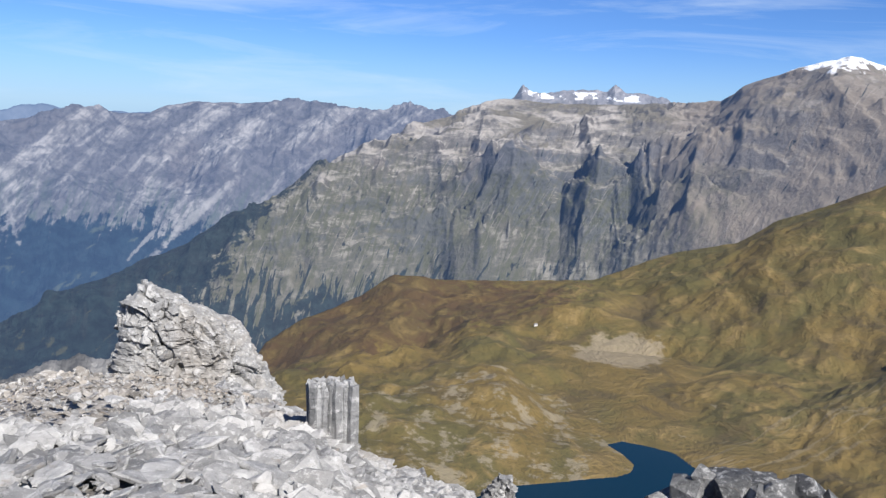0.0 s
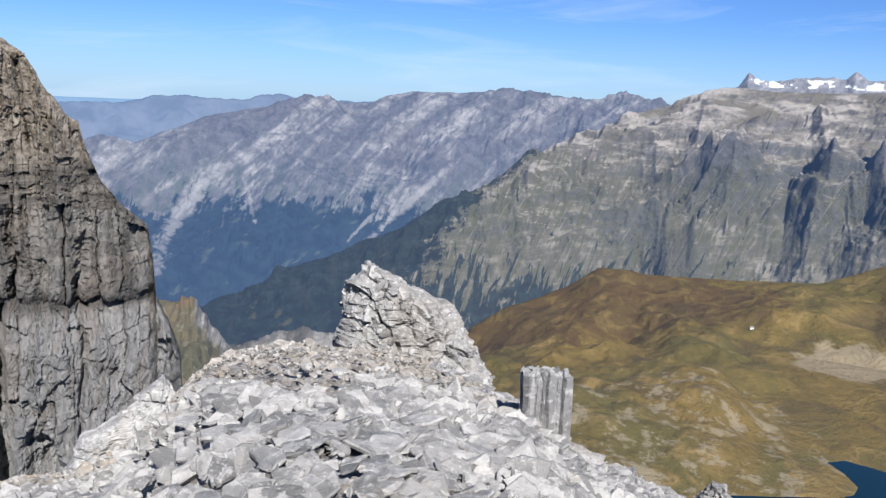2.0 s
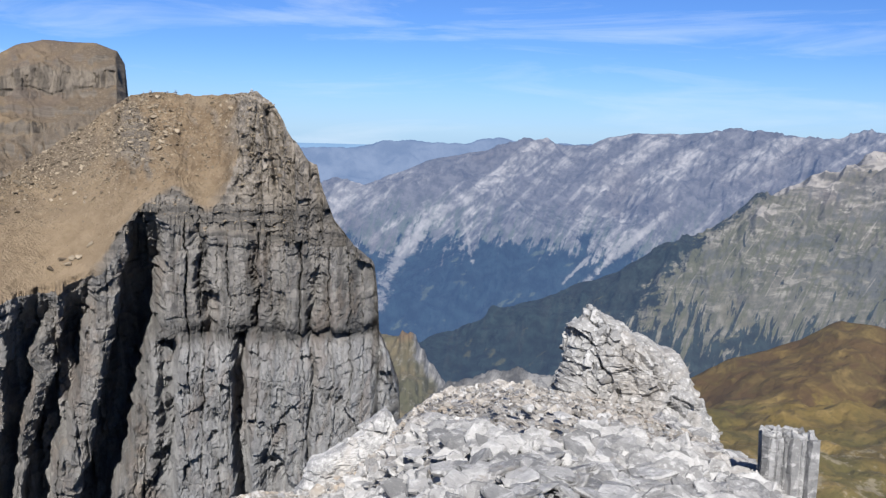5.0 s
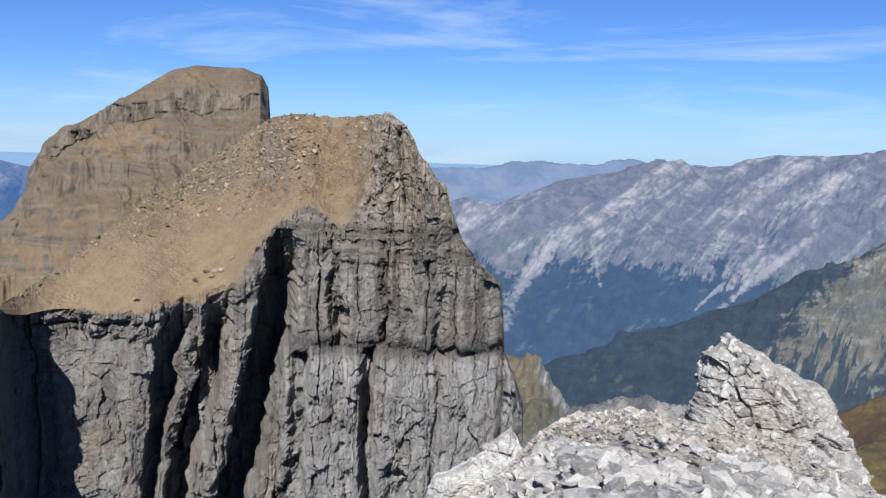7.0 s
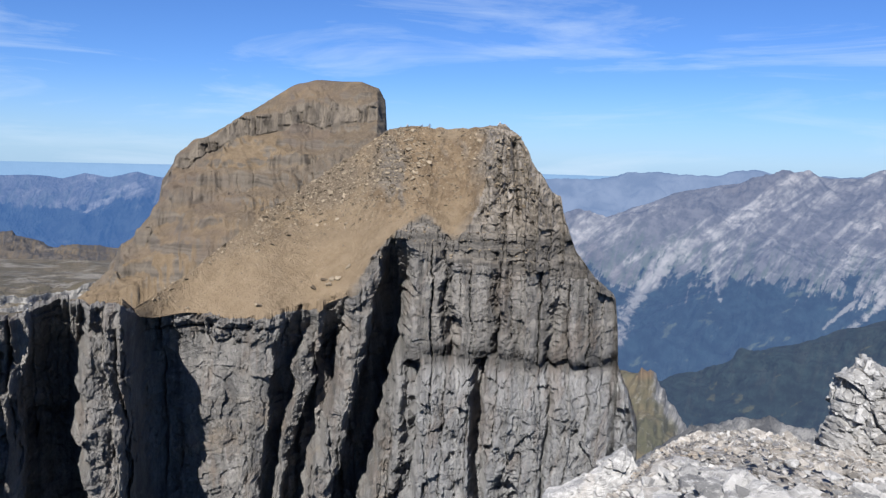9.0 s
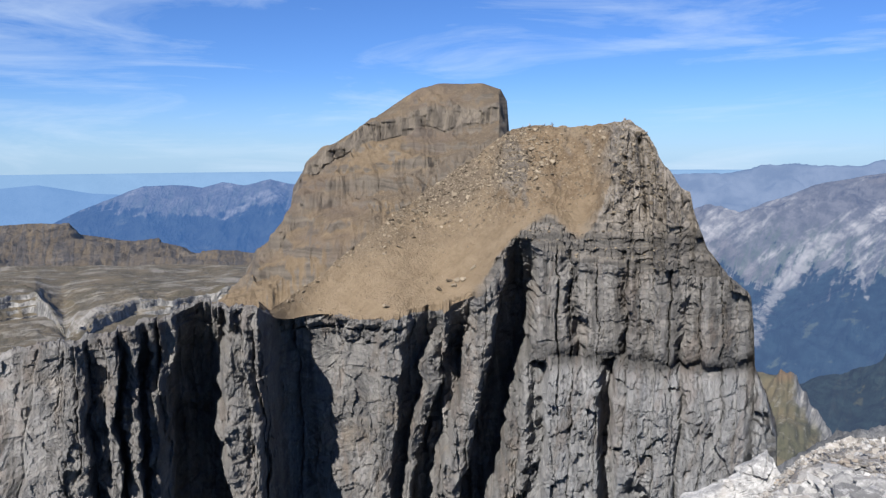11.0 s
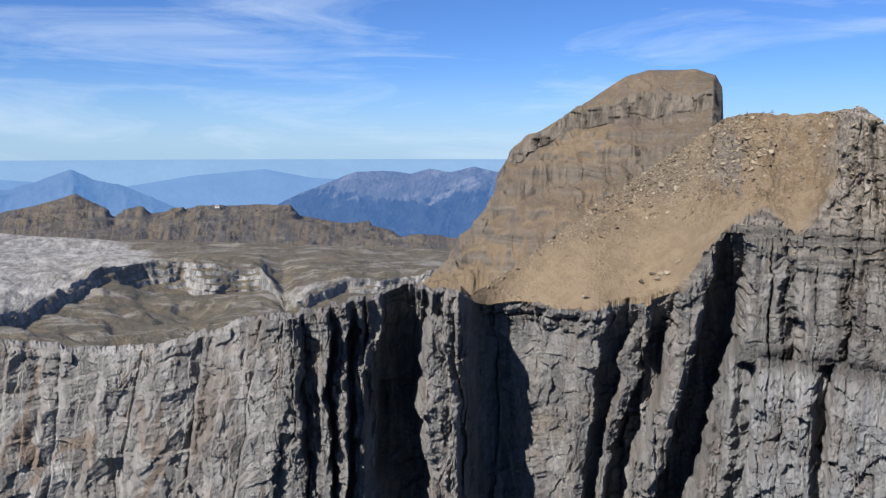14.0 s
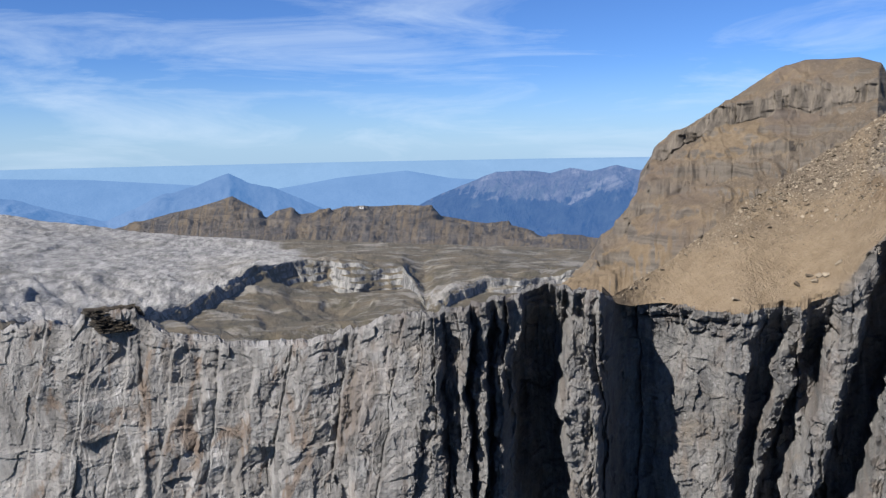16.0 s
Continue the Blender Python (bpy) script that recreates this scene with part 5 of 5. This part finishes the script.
    d, e2 = np.interp(az, CREST[:, 0], CREST[:, 2]), np.interp(az, CREST[:, 0], CREST[:, 1])
    return float(ridge_height(np.array(r), d, EYE + d * math.tan(radians(e2))))


def hull_stone(seed, sx, sy, sz, points=13):
    """A broken slab: the hull of a few points in a flat box, with slightly worn edges."""
    g = np.random.default_rng(seed)
    bm = bmesh.new()
    for k in range(points):
        x, y, z = g.uniform(-1, 1, 3)
        m = max(abs(x), abs(y), abs(z)) ** 0.75
        bm.verts.new((x / m * sx * 0.5, y / m * sy * 0.5, z / m * sz * 0.5))
    hull = bmesh.ops.convex_hull(bm, input=bm.verts)
    bmesh.ops.delete(bm, geom=list({v for v in hull["geom_interior"] if isinstance(v, bmesh.types.BMVert)}), context="VERTS")
    bmesh.ops.dissolve_limit(bm, angle_limit=0.12, verts=bm.verts, edges=bm.edges)
    bmesh.ops.triangulate(bm, faces=bm.faces)
    bmesh.ops.recalc_face_normals(bm, faces=bm.faces)
    return bm


def slab_stone(seed, flat):
    """A split slab: an uneven polygon with a broken edge, top and bottom not parallel."""
    g = np.random.default_rng(seed)
    k = int(g.integers(5, 8))
    th = np.sort(np.linspace(0, 2 * np.pi, k, endpoint=False) + g.uniform(-0.35, 0.35, k))
    rad_ = g.uniform(0.36, 0.56, k)
    rad_[int(g.integers(k))] *= 1.25
    tilt = g.uniform(-0.25, 0.25, 2) * flat * 2
    bm = bmesh.new()
    rings = []
    for lev, sc in ((-0.5, 0.9), (0.15, 1.0), (0.5, 0.88)):
        ring = []
        for a, r_ in zip(th, rad_):
            x, y = r_ * math.cos(a) * sc * g.uniform(0.94, 1.06), r_ * math.sin(a) * sc * 0.85 * g.uniform(0.94, 1.06)
            ring.append(bm.verts.new((x, y, lev * flat + (tilt[0] * x + tilt[1] * y) * (lev > 0) + g.normal(0, 0.02) * flat)))
        rings.append(ring)
    for a, b in zip(rings, rings[1:]):
        for q in range(k):
            bm.faces.new((a[q], a[(q + 1) % k], b[(q + 1) % k], b[q]))
    bm.faces.new(rings[-1])
    bm.faces.new(rings[0][::-1])
    bmesh.ops.triangulate(bm, faces=bm.faces)
    return bm


STONES = []
for k in range(24):
    g = np.random.default_rng(100 + k)
    bm = hull_stone(100 + k, 1.0, g.uniform(0.5, 1.0), g.uniform(0.3, 0.6), 16) if k % 6 == 0 else slab_stone(300 + k, g.uniform(0.05, 0.17))
    me = bpy.data.meshes.new("stone")
    bm.to_mesh(me)
    bm.free()
    me.materials.append(M_RUBBLE)
    STONES.append(me)


def joined(name, meshes, mats, material):
    """Many small pieces in one mesh: mesh and matrix for each."""
    vs, fs, base = [], [], 0
    data = {}
    for me, m in zip(meshes, mats):
        if me.name not in data:
            co = np.array([v.co[:] for v in me.vertices])
            data[me.name] = (co, [tuple(p.vertices) for p in me.polygons])
        co, polys = data[me.name]
        a = np.array(m)
        vs.append(co @ a[:3, :3].T + a[:3, 3])
        fs.extend(tuple(i + base for i in p) for p in polys)
        base += len(co)
    out = bpy.data.meshes.new(name)
    out.from_pydata(np.concatenate(vs).tolist(), [], fs)
    out.materials.append(material)
    return out


g = np.random.default_rng(5)
near, rest, dusty = [], [], []
for k in range(25000):
    azk = g.uniform(-52, 14)
    d = np.interp(azk, CREST[:, 0], CREST[:, 2])
    r = math.sqrt(g.uniform(2.6 ** 2, (d * 1.03) ** 2))
    slab_like = g.random() < 0.16
    size = g.uniform(0.2, 0.44) if slab_like else min(0.27, 0.045 + 0.038 * g.pareto(1.9) + 0.0035 * r)
    dust = False
    if r < 7:
        size *= 0.8
    if azk < -12 + 3 * math.sin(r) and r > (0.62 if azk > -20 else 0.5) * d:
        size = 0.04 + size * (0.42 if g.random() < 0.95 else 1.0)
        if g.random() < 0.72:
            continue
        dust = g.random() < 0.8
    x, y = r * math.sin(radians(azk)), r * math.cos(radians(azk))
    # slabs lie roughly along the beds, a few stand on edge
    lie = 0.22 if slab_like else 0.34 if g.random() < 0.85 else 0.8
    m = Matrix.LocRotScale((x, y, ridge_at(azk, r) + size * (0.10 if slab_like else 0.05) - 0.012), Euler((g.normal(0.0, lie), g.normal(0.0, lie), g.uniform(0, 6.28))), Vector((1, 1, 1)) * size)
    m = Matrix.Translation(m.translation) @ Matrix.Rotation(0.24 + 0.24 * math.sin(x * 1.3 + 2.0 * math.sin(y * 1.1)), 4, Vector((math.cos(radians(azk)), -math.sin(radians(azk)), 0))) @ Matrix.Rotation(0.18 * math.sin(1.1 * y + 0.6 * x), 4, "Y") @ Matrix.Translation(-m.translation) @ m
    (dusty if dust else near if (r < 12 and size > 0.2 and len(near) < 290) else rest).append((STONES[1 + int(g.integers(5)) + 6 * int(g.integers(4))] if slab_like else STONES[int(g.integers(24))], m))
tagged(new("rubble", joined("rubble", [a for a, b in rest], [b for a, b in rest], M_RUBBLE)), "loose broken grey limestone slabs and chips on the ridge", "rubble", kind="stuff")
tagged(new("gravel", joined("gravel", [a for a, b in dusty], [b for a, b in dusty], M_EARTH)), "beige dusty limestone gravel along the crest", "gravel", kind="stuff")
for me, m in near:
    ob = new("stone", me)
    ob.parent = ridge
    ob.matrix_basis = m


# ---- stones on the scree and cairns on the skyline ----
g = np.random.default_rng(8)
ps = Paint("scree_stone")
M_STONE = ps.colour(ps.mix(ps.ramp(ps.t.nodes.new("ShaderNodeNewGeometry").outputs["Random Per Island"], 0, 1), (0.10, 0.078, 0.055), (0.34, 0.28, 0.205)))
picks = []
while len(picks) < 8500:
    i, j = int(g.integers(3, NS - 15)), int(g.integers(0, NA - 60))
    a0 = az[j]
    if not -67 < a0 < -40 or g.random() > 0.03 + 0.97 * SCREE_ZONE[i, j, 0] ** 1.5 + 0.12 * SCREE_ZONE[i, j, 2] + 0.25 * SCREE_ZONE[i, j, 1]:
        continue
    size = min(1.5, 0.24 + 0.22 * g.pareto(2.5)) * (0.7 + 0.5 * SCREE_ZONE[i, j, 0])
    m = Matrix.LocRotScale(Vector(P[i, j]) + Vector((0, 0, size * 0.08)), Euler((g.normal(0, 0.5), g.normal(0, 0.5), g.uniform(0, 6.28))), Vector((size, size, size * 1.5)))
    picks.append((STONES[int(g.integers(24))], m))
# a few pale blocks that have rolled far down the fan
for azp, row in ((-55.1, 24), (-54.4, 30), (-53.9, 27), (-54.1, 22), (-53.5, 25), (-58.9, 20), (-52.8, 33)):
    j = int(np.argmin(np.abs(az - azp)))
    picks.append((STONES[6 * int(g.integers(4))], Matrix.LocRotScale(Vector(P[row, j]) + Vector((0, 0, 0.3)), Euler((g.normal(0, 0.3), g.normal(0, 0.3), g.uniform(0, 6.28))), Vector((1.5, 1.5, 1.6)))))
tagged(new("scree_stones", joined("scree_stones", [a for a, b in picks], [b for a, b in picks], M_STONE)), "brown and pale stones scattered over the scree", "stones", kind="stuff")
for azc, tall in ((-48.9, 0.7), (-47.9, 0.6), (-47.4, 0.95), (-49.4, 0.5), (-42.6, 0.75)):
    j = int(np.argmin(np.abs(az - azc)))
    foot = Vector(P[NS - 15, j])
    cairn = tagged(new("cairn"), "small cairn of piled brown stones on the skyline", "cairn", "cairns on the skyline")
    cairn.location = foot
    for k in range(5):
        ob = new("stone", STONES[(k * 3 + int(-azc)) % 24])
        ob.parent = cairn
        s = tall * (1.3 - 0.2 * k)
        ob.matrix_basis = Matrix.LocRotScale((g.normal(0, 0.04), g.normal(0, 0.04), tall * (0.02 + 0.2 * k)), Euler((g.normal(0, 0.15), g.normal(0, 0.15), g.uniform(0, 6))), Vector((s, s, tall * 0.7)))


# ---- pinnacle ----
def tower(name, rows, thick, base, side, material, around=110, up=90, facets=0.35, size=0.55, seed=1, tall=1.1, square=0.7):
    """A rock tower: left and right edges at rising heights, with broken facets. side: unit vector across, base: its foot."""
    rows = np.array(rows, float)
    h = np.linspace(0, 1, up)
    z = rows[0, 0] + (rows[-1, 0] - rows[0, 0]) * h
    l, rt = np.interp(z, rows[:, 0], rows[:, 1]), np.interp(z, rows[:, 0], rows[:, 2])
    th = np.linspace(0, 2 * np.pi, around)
    c, s = np.cos(th), np.sin(th)
    sq = lambda t: np.sign(t) * np.abs(t) ** square
    X = ((l + rt) / 2)[:, None] + ((rt - l) / 2)[:, None] * sq(c)[None, :]
    Y = (thick * (0.35 + 0.65 * (1 - h) ** 0.8))[:, None] * sq(s)[None, :]
    Zz = z[:, None] + 0 * X
    q = np.stack([X, Y, Zz], -1)
    f = q.reshape(-1, 3)
    a1 = (f[:, 0] + f[:, 1] * 0.8) / size
    u, t, e = cells(a1 + 0.4 * f[:, 2] / size, f[:, 2] / (size * tall) - 0.3 * f[:, 0], seed)
    u2, t2, e2 = cells(a1 * 2.4, f[:, 2] / (size * 0.42 * tall), seed + 3)
    u3, t3, e3 = cells(a1 * 5.5, f[:, 2] / (size * 0.2 * tall), seed + 4)
    disp = facets * ((u - 0.5) * 0.9 + t * 1.6 - 0.4 * np.exp(-(e / 0.04) ** 2) + 0.5 * (u2 - 0.5) + 0.8 * t2 + 0.22 * (u3 - 0.5) + 0.3 * t3) + 0.3 * facets * fbm(f / (size * 0.7), 4, 0.55, seed)
    disp = disp.reshape(X.shape)
    disp[:, -1] = disp[:, 0]
    nrm = np.stack([c[None, :] + 0 * X, s[None, :] + 0 * X, 0 * X], -1)
    q = q + nrm * disp[..., None]
    q[..., 2] += 0.3 * disp
    cap = q[-1].mean(0)
    q = np.concatenate([q, cap + (q[-1:] - cap) * 0.5, np.repeat(cap[None, None, :], around, 1)], 0)
    fwd = Vector((-side.y, side.x, 0))
    out = np.array(base)[None, None, :] + q[..., :1] * np.array(side) + q[..., 1:2] * np.array(fwd) + q[..., 2:] * np.array((0, 0, 1.0))
    return new(name, grid_mesh(name, out, None, material, smooth=False))


def across(azc):
    a = radians(azc)
    return Vector((math.cos(a), -math.sin(a), 0))


def silhouette(azc, d, pts):
    """Heights (above the lowest) with left and right edges in metres from heading and height angles."""
    z0 = EYE + d * math.tan(radians(pts[0][0]))
    return z0, [(EYE + d * math.tan(radians(e2)) - z0, d * math.tan(radians(a - azc)), d * math.tan(radians(b - azc))) for e2, a, b in pts]


M_PALE = rubble_rock("pale_limestone", (0.30, 0.298, 0.294), (0.52, 0.51, 0.495), 0.3)
z0, rows = silhouette(-17, 19.4, [(-19.6, -22.3, -10.4), (-18.9, -22.0, -10.8), (-16.4, -21.5, -12.3), (-15.4, -21.4, -13.2), (-14.1, -21.2, -15.0), (-13.0, -20.8, -17.0), (-12.2, -20.2, -18.6), (-11.8, -19.9, -19.2)])
c0 = at(-17, 0, 19.9)
pin = tower("rock_pinnacle", rows, 1.3, (c0.x, c0.y, z0), across(-17), M_PALE, 200, 150, 0.22, 0.55, 6)
g = np.random.default_rng(21)
for k in range(150):
    h = g.uniform(0.0, 1.0) ** 0.9
    zz0 = rows[-1][0] * h
    l0, r0 = (np.interp(zz0, [q[0] for q in rows], [q[c] for q in rows]) for c in (1, 2))
    x = l0 + (r0 - l0) * (g.beta(1.0, 2.6) if h < 0.9 else g.uniform(0.1, 0.9))
    size = g.uniform(0.2, 0.52) * (1.05 - 0.55 * h)
    y = -1.3 * (0.35 + 0.65 * (1 - h) ** 0.8) * (1 - abs(2 * (x - l0) / (r0 - l0) - 1) ** 3) * 0.92 if g.random() < 0.85 else g.uniform(-0.4, 0.4)
    ob = new("block", STONES[6 * int(g.integers(4))] if g.random() < 0.6 else STONES[int(g.integers(24))])
    ob.parent = pin
    sd = across(-17)
    ob.matrix_basis = Matrix.LocRotScale(Vector((c0.x, c0.y, z0)) + sd * x + Vector((-sd.y, sd.x, 0)) * y + Vector((0, 0, zz0)), Euler((g.uniform(0, 6), g.uniform(0, 6), g.uniform(0, 6))), Vector((size, size, size * 1.3)))
tagged(pin, "jagged pale grey limestone pinnacle rising from the ridge", "rock")

# dark layered block on the western rim
z0, rows = silhouette(-100.6, 187, [(-11.6, -101.6, -99.0), (-11.1, -101.9, -98.8), (-10.75, -101.8, -98.7), (-10.4, -102.4, -98.9), (-10.2, -102.2, -99.1)])
c0 = at(-100.6, 0, 191.0)
cap_rock = tower("cap_rock", rows, 4.5, (c0.x, c0.y, z0), across(-100.6), scree_rock("dark_shale", (0.55, 0.56, 0.58)), 160, 60, 0.9, 1.8, 31, 0.3, 0.5)
cap_rock.parent = mountain
tagged(cap_rock, "dark crumbling shale block")

M_SLATE = rubble_rock("fibrous_slate", (0.25, 0.252, 0.258), (0.38, 0.38, 0.38), 0.1)
z0, rows = silhouette(-7, 10.3, [(-25.0, -8.8, -4.7), (-22.8, -8.8, -4.9), (-20, -8.85, -5.2), (-18.3, -8.95, -5.35), (-17.6, -9.0, -5.4)])
c0 = at(-7, 0, 10.45)
st = tower("upright_rock", [(h, l + 0.05, rt - 0.05) for h, l, rt in rows], 0.16, (c0.x, c0.y, z0 - 0.1), across(-7), M_SLATE, 60, 30, 0.012, 0.08, 9, 6.0, 0.45)
SPLINTERS = []
for k in range(8):
    g = np.random.default_rng(400 + k)
    bm = bmesh.new()
    rings = []
    for h, sc in ((0.0, 1.0), (0.4, 0.98), (0.8, 0.95), (0.985, 0.93), (1.0, 0.8)):
        ring = []
        for a in np.linspace(0, 2 * np.pi, 5, endpoint=False) + 0.4 * k:
            ring.append(bm.verts.new((0.5 * math.cos(a) * sc + g.normal(0, 0.05), 0.5 * math.sin(a) * sc + g.normal(0, 0.05), h + (0.012 * g.normal() if h > 0.9 else 0))))
        rings.append(ring)
    for lower, higher in zip(rings, rings[1:]):
        for q in range(5):
            bm.faces.new((lower[q], lower[(q + 1) % 5], higher[(q + 1) % 5], higher[q]))
    bm.faces.new(rings[-1])
    bmesh.ops.triangulate(bm, faces=bm.faces)
    me = bpy.data.meshes.new("splinter")
    bm.to_mesh(me)
    bm.free()
    me.materials.append(M_SLATE)
    SPLINTERS.append(me)
g = np.random.default_rng(41)
sd = across(-7)
for k in range(64):
    face = k % 3
    x = rows[2][1] + 0.07 + (rows[2][2] - rows[2][1] - 0.14) * (k + g.uniform(0, 1)) / 64
    y = (-0.15, -0.08, 0.06)[face] + g.normal(0, 0.01)
    foot = -0.1 if g.random() < 0.6 else rows[-1][0] * g.uniform(0.1, 0.5)
    high = rows[-1][0] * (1.0 + g.uniform(-0.045, 0.005)) if g.random() < 0.8 or face == 2 else rows[-1][0] * g.uniform(0.5, 0.9)
    ob = new("splinter", SPLINTERS[k % 8])
    ob.parent = st
    wide = g.uniform(0.09, 0.17)
    ob.matrix_basis = Matrix.LocRotScale(Vector((c0.x, c0.y, z0)) + sd * x + Vector((-sd.y, sd.x, 0)) * y + Vector((0, 0, foot)), Euler((g.normal(0, 0.012), g.normal(0, 0.012), g.uniform(0, 6))), Vector((wide, wide * 0.8, max(high - foot, 0.2))))
tagged(st, "upright grey splintered slate block with flat top", "rock")

z0, rows = silhouette(5.0, 15, [(-27.5, 3.2, 6.4), (-25.2, 3.4, 6.1), (-24.3, 4.2, 5.7), (-23.75, 4.7, 5.5)])
c0 = at(5.0, 0, 15.2)
kn = tower("small_rock", rows, 0.3, (c0.x, c0.y, z0), across(5.0), M_PALE, 50, 36, 0.10, 0.2, 12)
tagged(kn, "small pale rock standing on the ridge flank", "rock")

z0, rows = silhouette(-35, 34, [(-25.0, -40.0, -31.4), (-22.4, -38.7, -32.0), (-21.4, -36.3, -32.1), (-20.3, -34.9, -32.3), (-19.0, -33.5, -33.0)])
c0 = at(-35, 0, 34.5)
sl = tower("leaning_slab", rows, 1.1, (c0.x, c0.y, z0), across(-35), M_RUBBLE, 110, 60, 0.16, 0.9, 15)
tagged(sl, "leaning grey limestone slab at the foot of the ridge", "rock")

M_DARK = rubble_rock("dark_limestone", (0.075, 0.076, 0.08), (0.30, 0.30, 0.297), 0.1)
z0, rows = silhouette(20, 8, [(-31, 12.0, 29.5), (-26.0, 13.4, 27.6), (-24.2, 15.0, 26.6), (-22.8, 16.6, 25.6), (-21.8, 18.6, 24.6)])
c0 = at(20, 0, 8.4)
br = tower("boulder", rows, 0.6, (c0.x, c0.y, z0), across(20), M_DARK, 150, 80, 0.12, 0.3, 18)
tagged(br, "dark fractured limestone boulder with bright edges", "boulder")
DARK_STONES = []
for k in range(8):
    bm = hull_stone(700 + k, 1.0, 0.8, 0.75, 18)
    me = bpy.data.meshes.new("block")
    bm.to_mesh(me)
    bm.free()
    me.materials.append(M_DARK)
    DARK_STONES.append(me)
g = np.random.default_rng(31)
for azb, elb, db, size in ((14.2, -24.4, 7.9, 0.40), (15.6, -23.2, 7.9, 0.42), (16.9, -22.3, 7.9, 0.40), (18.2, -21.9, 7.9, 0.42), (19.5, -21.8, 7.8, 0.40), (20.8, -22.2, 7.7, 0.36), (22.3, -21.6, 7.8, 0.46), (23.7, -21.1, 7.9, 0.44), (25.0, -22.2, 7.8, 0.38), (26.2, -23.2, 7.9, 0.38), (16.2, -24.2, 7.6, 0.3), (17.6, -23.4, 7.5, 0.28), (19.0, -23.2, 7.5, 0.3), (20.6, -23.4, 7.4, 0.26), (22.6, -23.2, 7.4, 0.34), (24.4, -23.0, 7.5, 0.3),
                            (15.4, -25.4, 7.6, 0.5), (18.2, -24.6, 7.5, 0.6), (21.6, -24.4, 7.4, 0.62), (24.6, -24.6, 7.5, 0.55), (27.0, -25.6, 7.6, 0.5), (13.4, -25.6, 7.8, 0.4), (20.0, -26.0, 7.3, 0.6)):
    ob = new("block", DARK_STONES[int(g.integers(8))])
    ob.parent = br
    ob.matrix_basis = Matrix.LocRotScale(at(azb, elb, db), Euler((g.uniform(0, 6), g.uniform(0, 6), g.uniform(0, 6))), Vector((size, size, size)))


# ---- huts far off ----
def hut(where, turn, length, depth, height, label):
    """A small building: four walls, a pitched roof and a dark door."""
    base = tagged(new("hut"), label, "hut")
    base.matrix_world = pose(*where, 0, 0, turn)
    for name, paint, corners in (("wall", M_WALL, [(-length / 2, -depth / 2, -1.5), (length / 2, -depth / 2, -1.5), (length / 2, depth / 2, -1.5), (-length / 2, depth / 2, -1.5)]),
                                 ("roof", M_ROOF, [(-length / 2 - 0.4, -depth / 2 - 0.4, height), (length / 2 + 0.4, -depth / 2 - 0.4, height), (length / 2 + 0.4, depth / 2 + 0.4, height), (-length / 2 - 0.4, depth / 2 + 0.4, height)]),
                                 ("door", M_ROOF, [(-0.6, -depth / 2 - 0.08, 0), (0.6, -depth / 2 - 0.08, 0), (0.6, -depth / 2 + 0.1, 0), (-0.6, -depth / 2 + 0.1, 0)])):
        bm = bmesh.new()
        low = [bm.verts.new(c) for c in corners]
        if name == "roof":
            ridge_line = [bm.verts.new((x, 0, height + depth * 0.4)) for x in (-length / 2 - 0.4, length / 2 + 0.4)]
            faces = [(low[0], low[1], ridge_line[1], ridge_line[0]), (low[2], low[3], ridge_line[0], ridge_line[1]), (low[1], low[2], ridge_line[1]), (low[3], low[0], ridge_line[0]), low[::-1]]
        else:
            tall = height if name == "wall" else 2.0
            high = [bm.verts.new((c[0], c[1], tall)) for c in corners]
            faces = [(low[k], low[(k + 1) % 4], high[(k + 1) % 4], high[k]) for k in range(4)] + [high, low[::-1]]
        for f in faces:
            bm.faces.new(f)
        me = bpy.data.meshes.new(name)
        bm.to_mesh(me)
        bm.free()
        me.materials.append(paint)
        part(name, me, base)


pw = Paint("white_render")
M_WALL = pw.colour(pw.mix(pw.noise(pw.local(), 0.8, 5), (0.55, 0.54, 0.52), (0.75, 0.74, 0.72)))
pr = Paint("grey_roof")
M_ROOF = pr.colour(pr.mix(pr.noise(pr.local(), 0.8, 5), (0.16, 0.155, 0.15), (0.28, 0.275, 0.27)))
hut((182.0, 1530.5, -385.6), 10, 6.5, 4.5, 3.2, "small white hut alone on the autumn meadow")
hut((-1622.0, 169.0, -118.6), 85, 8, 5, 2.6, "low pale building on the brown hilltop")
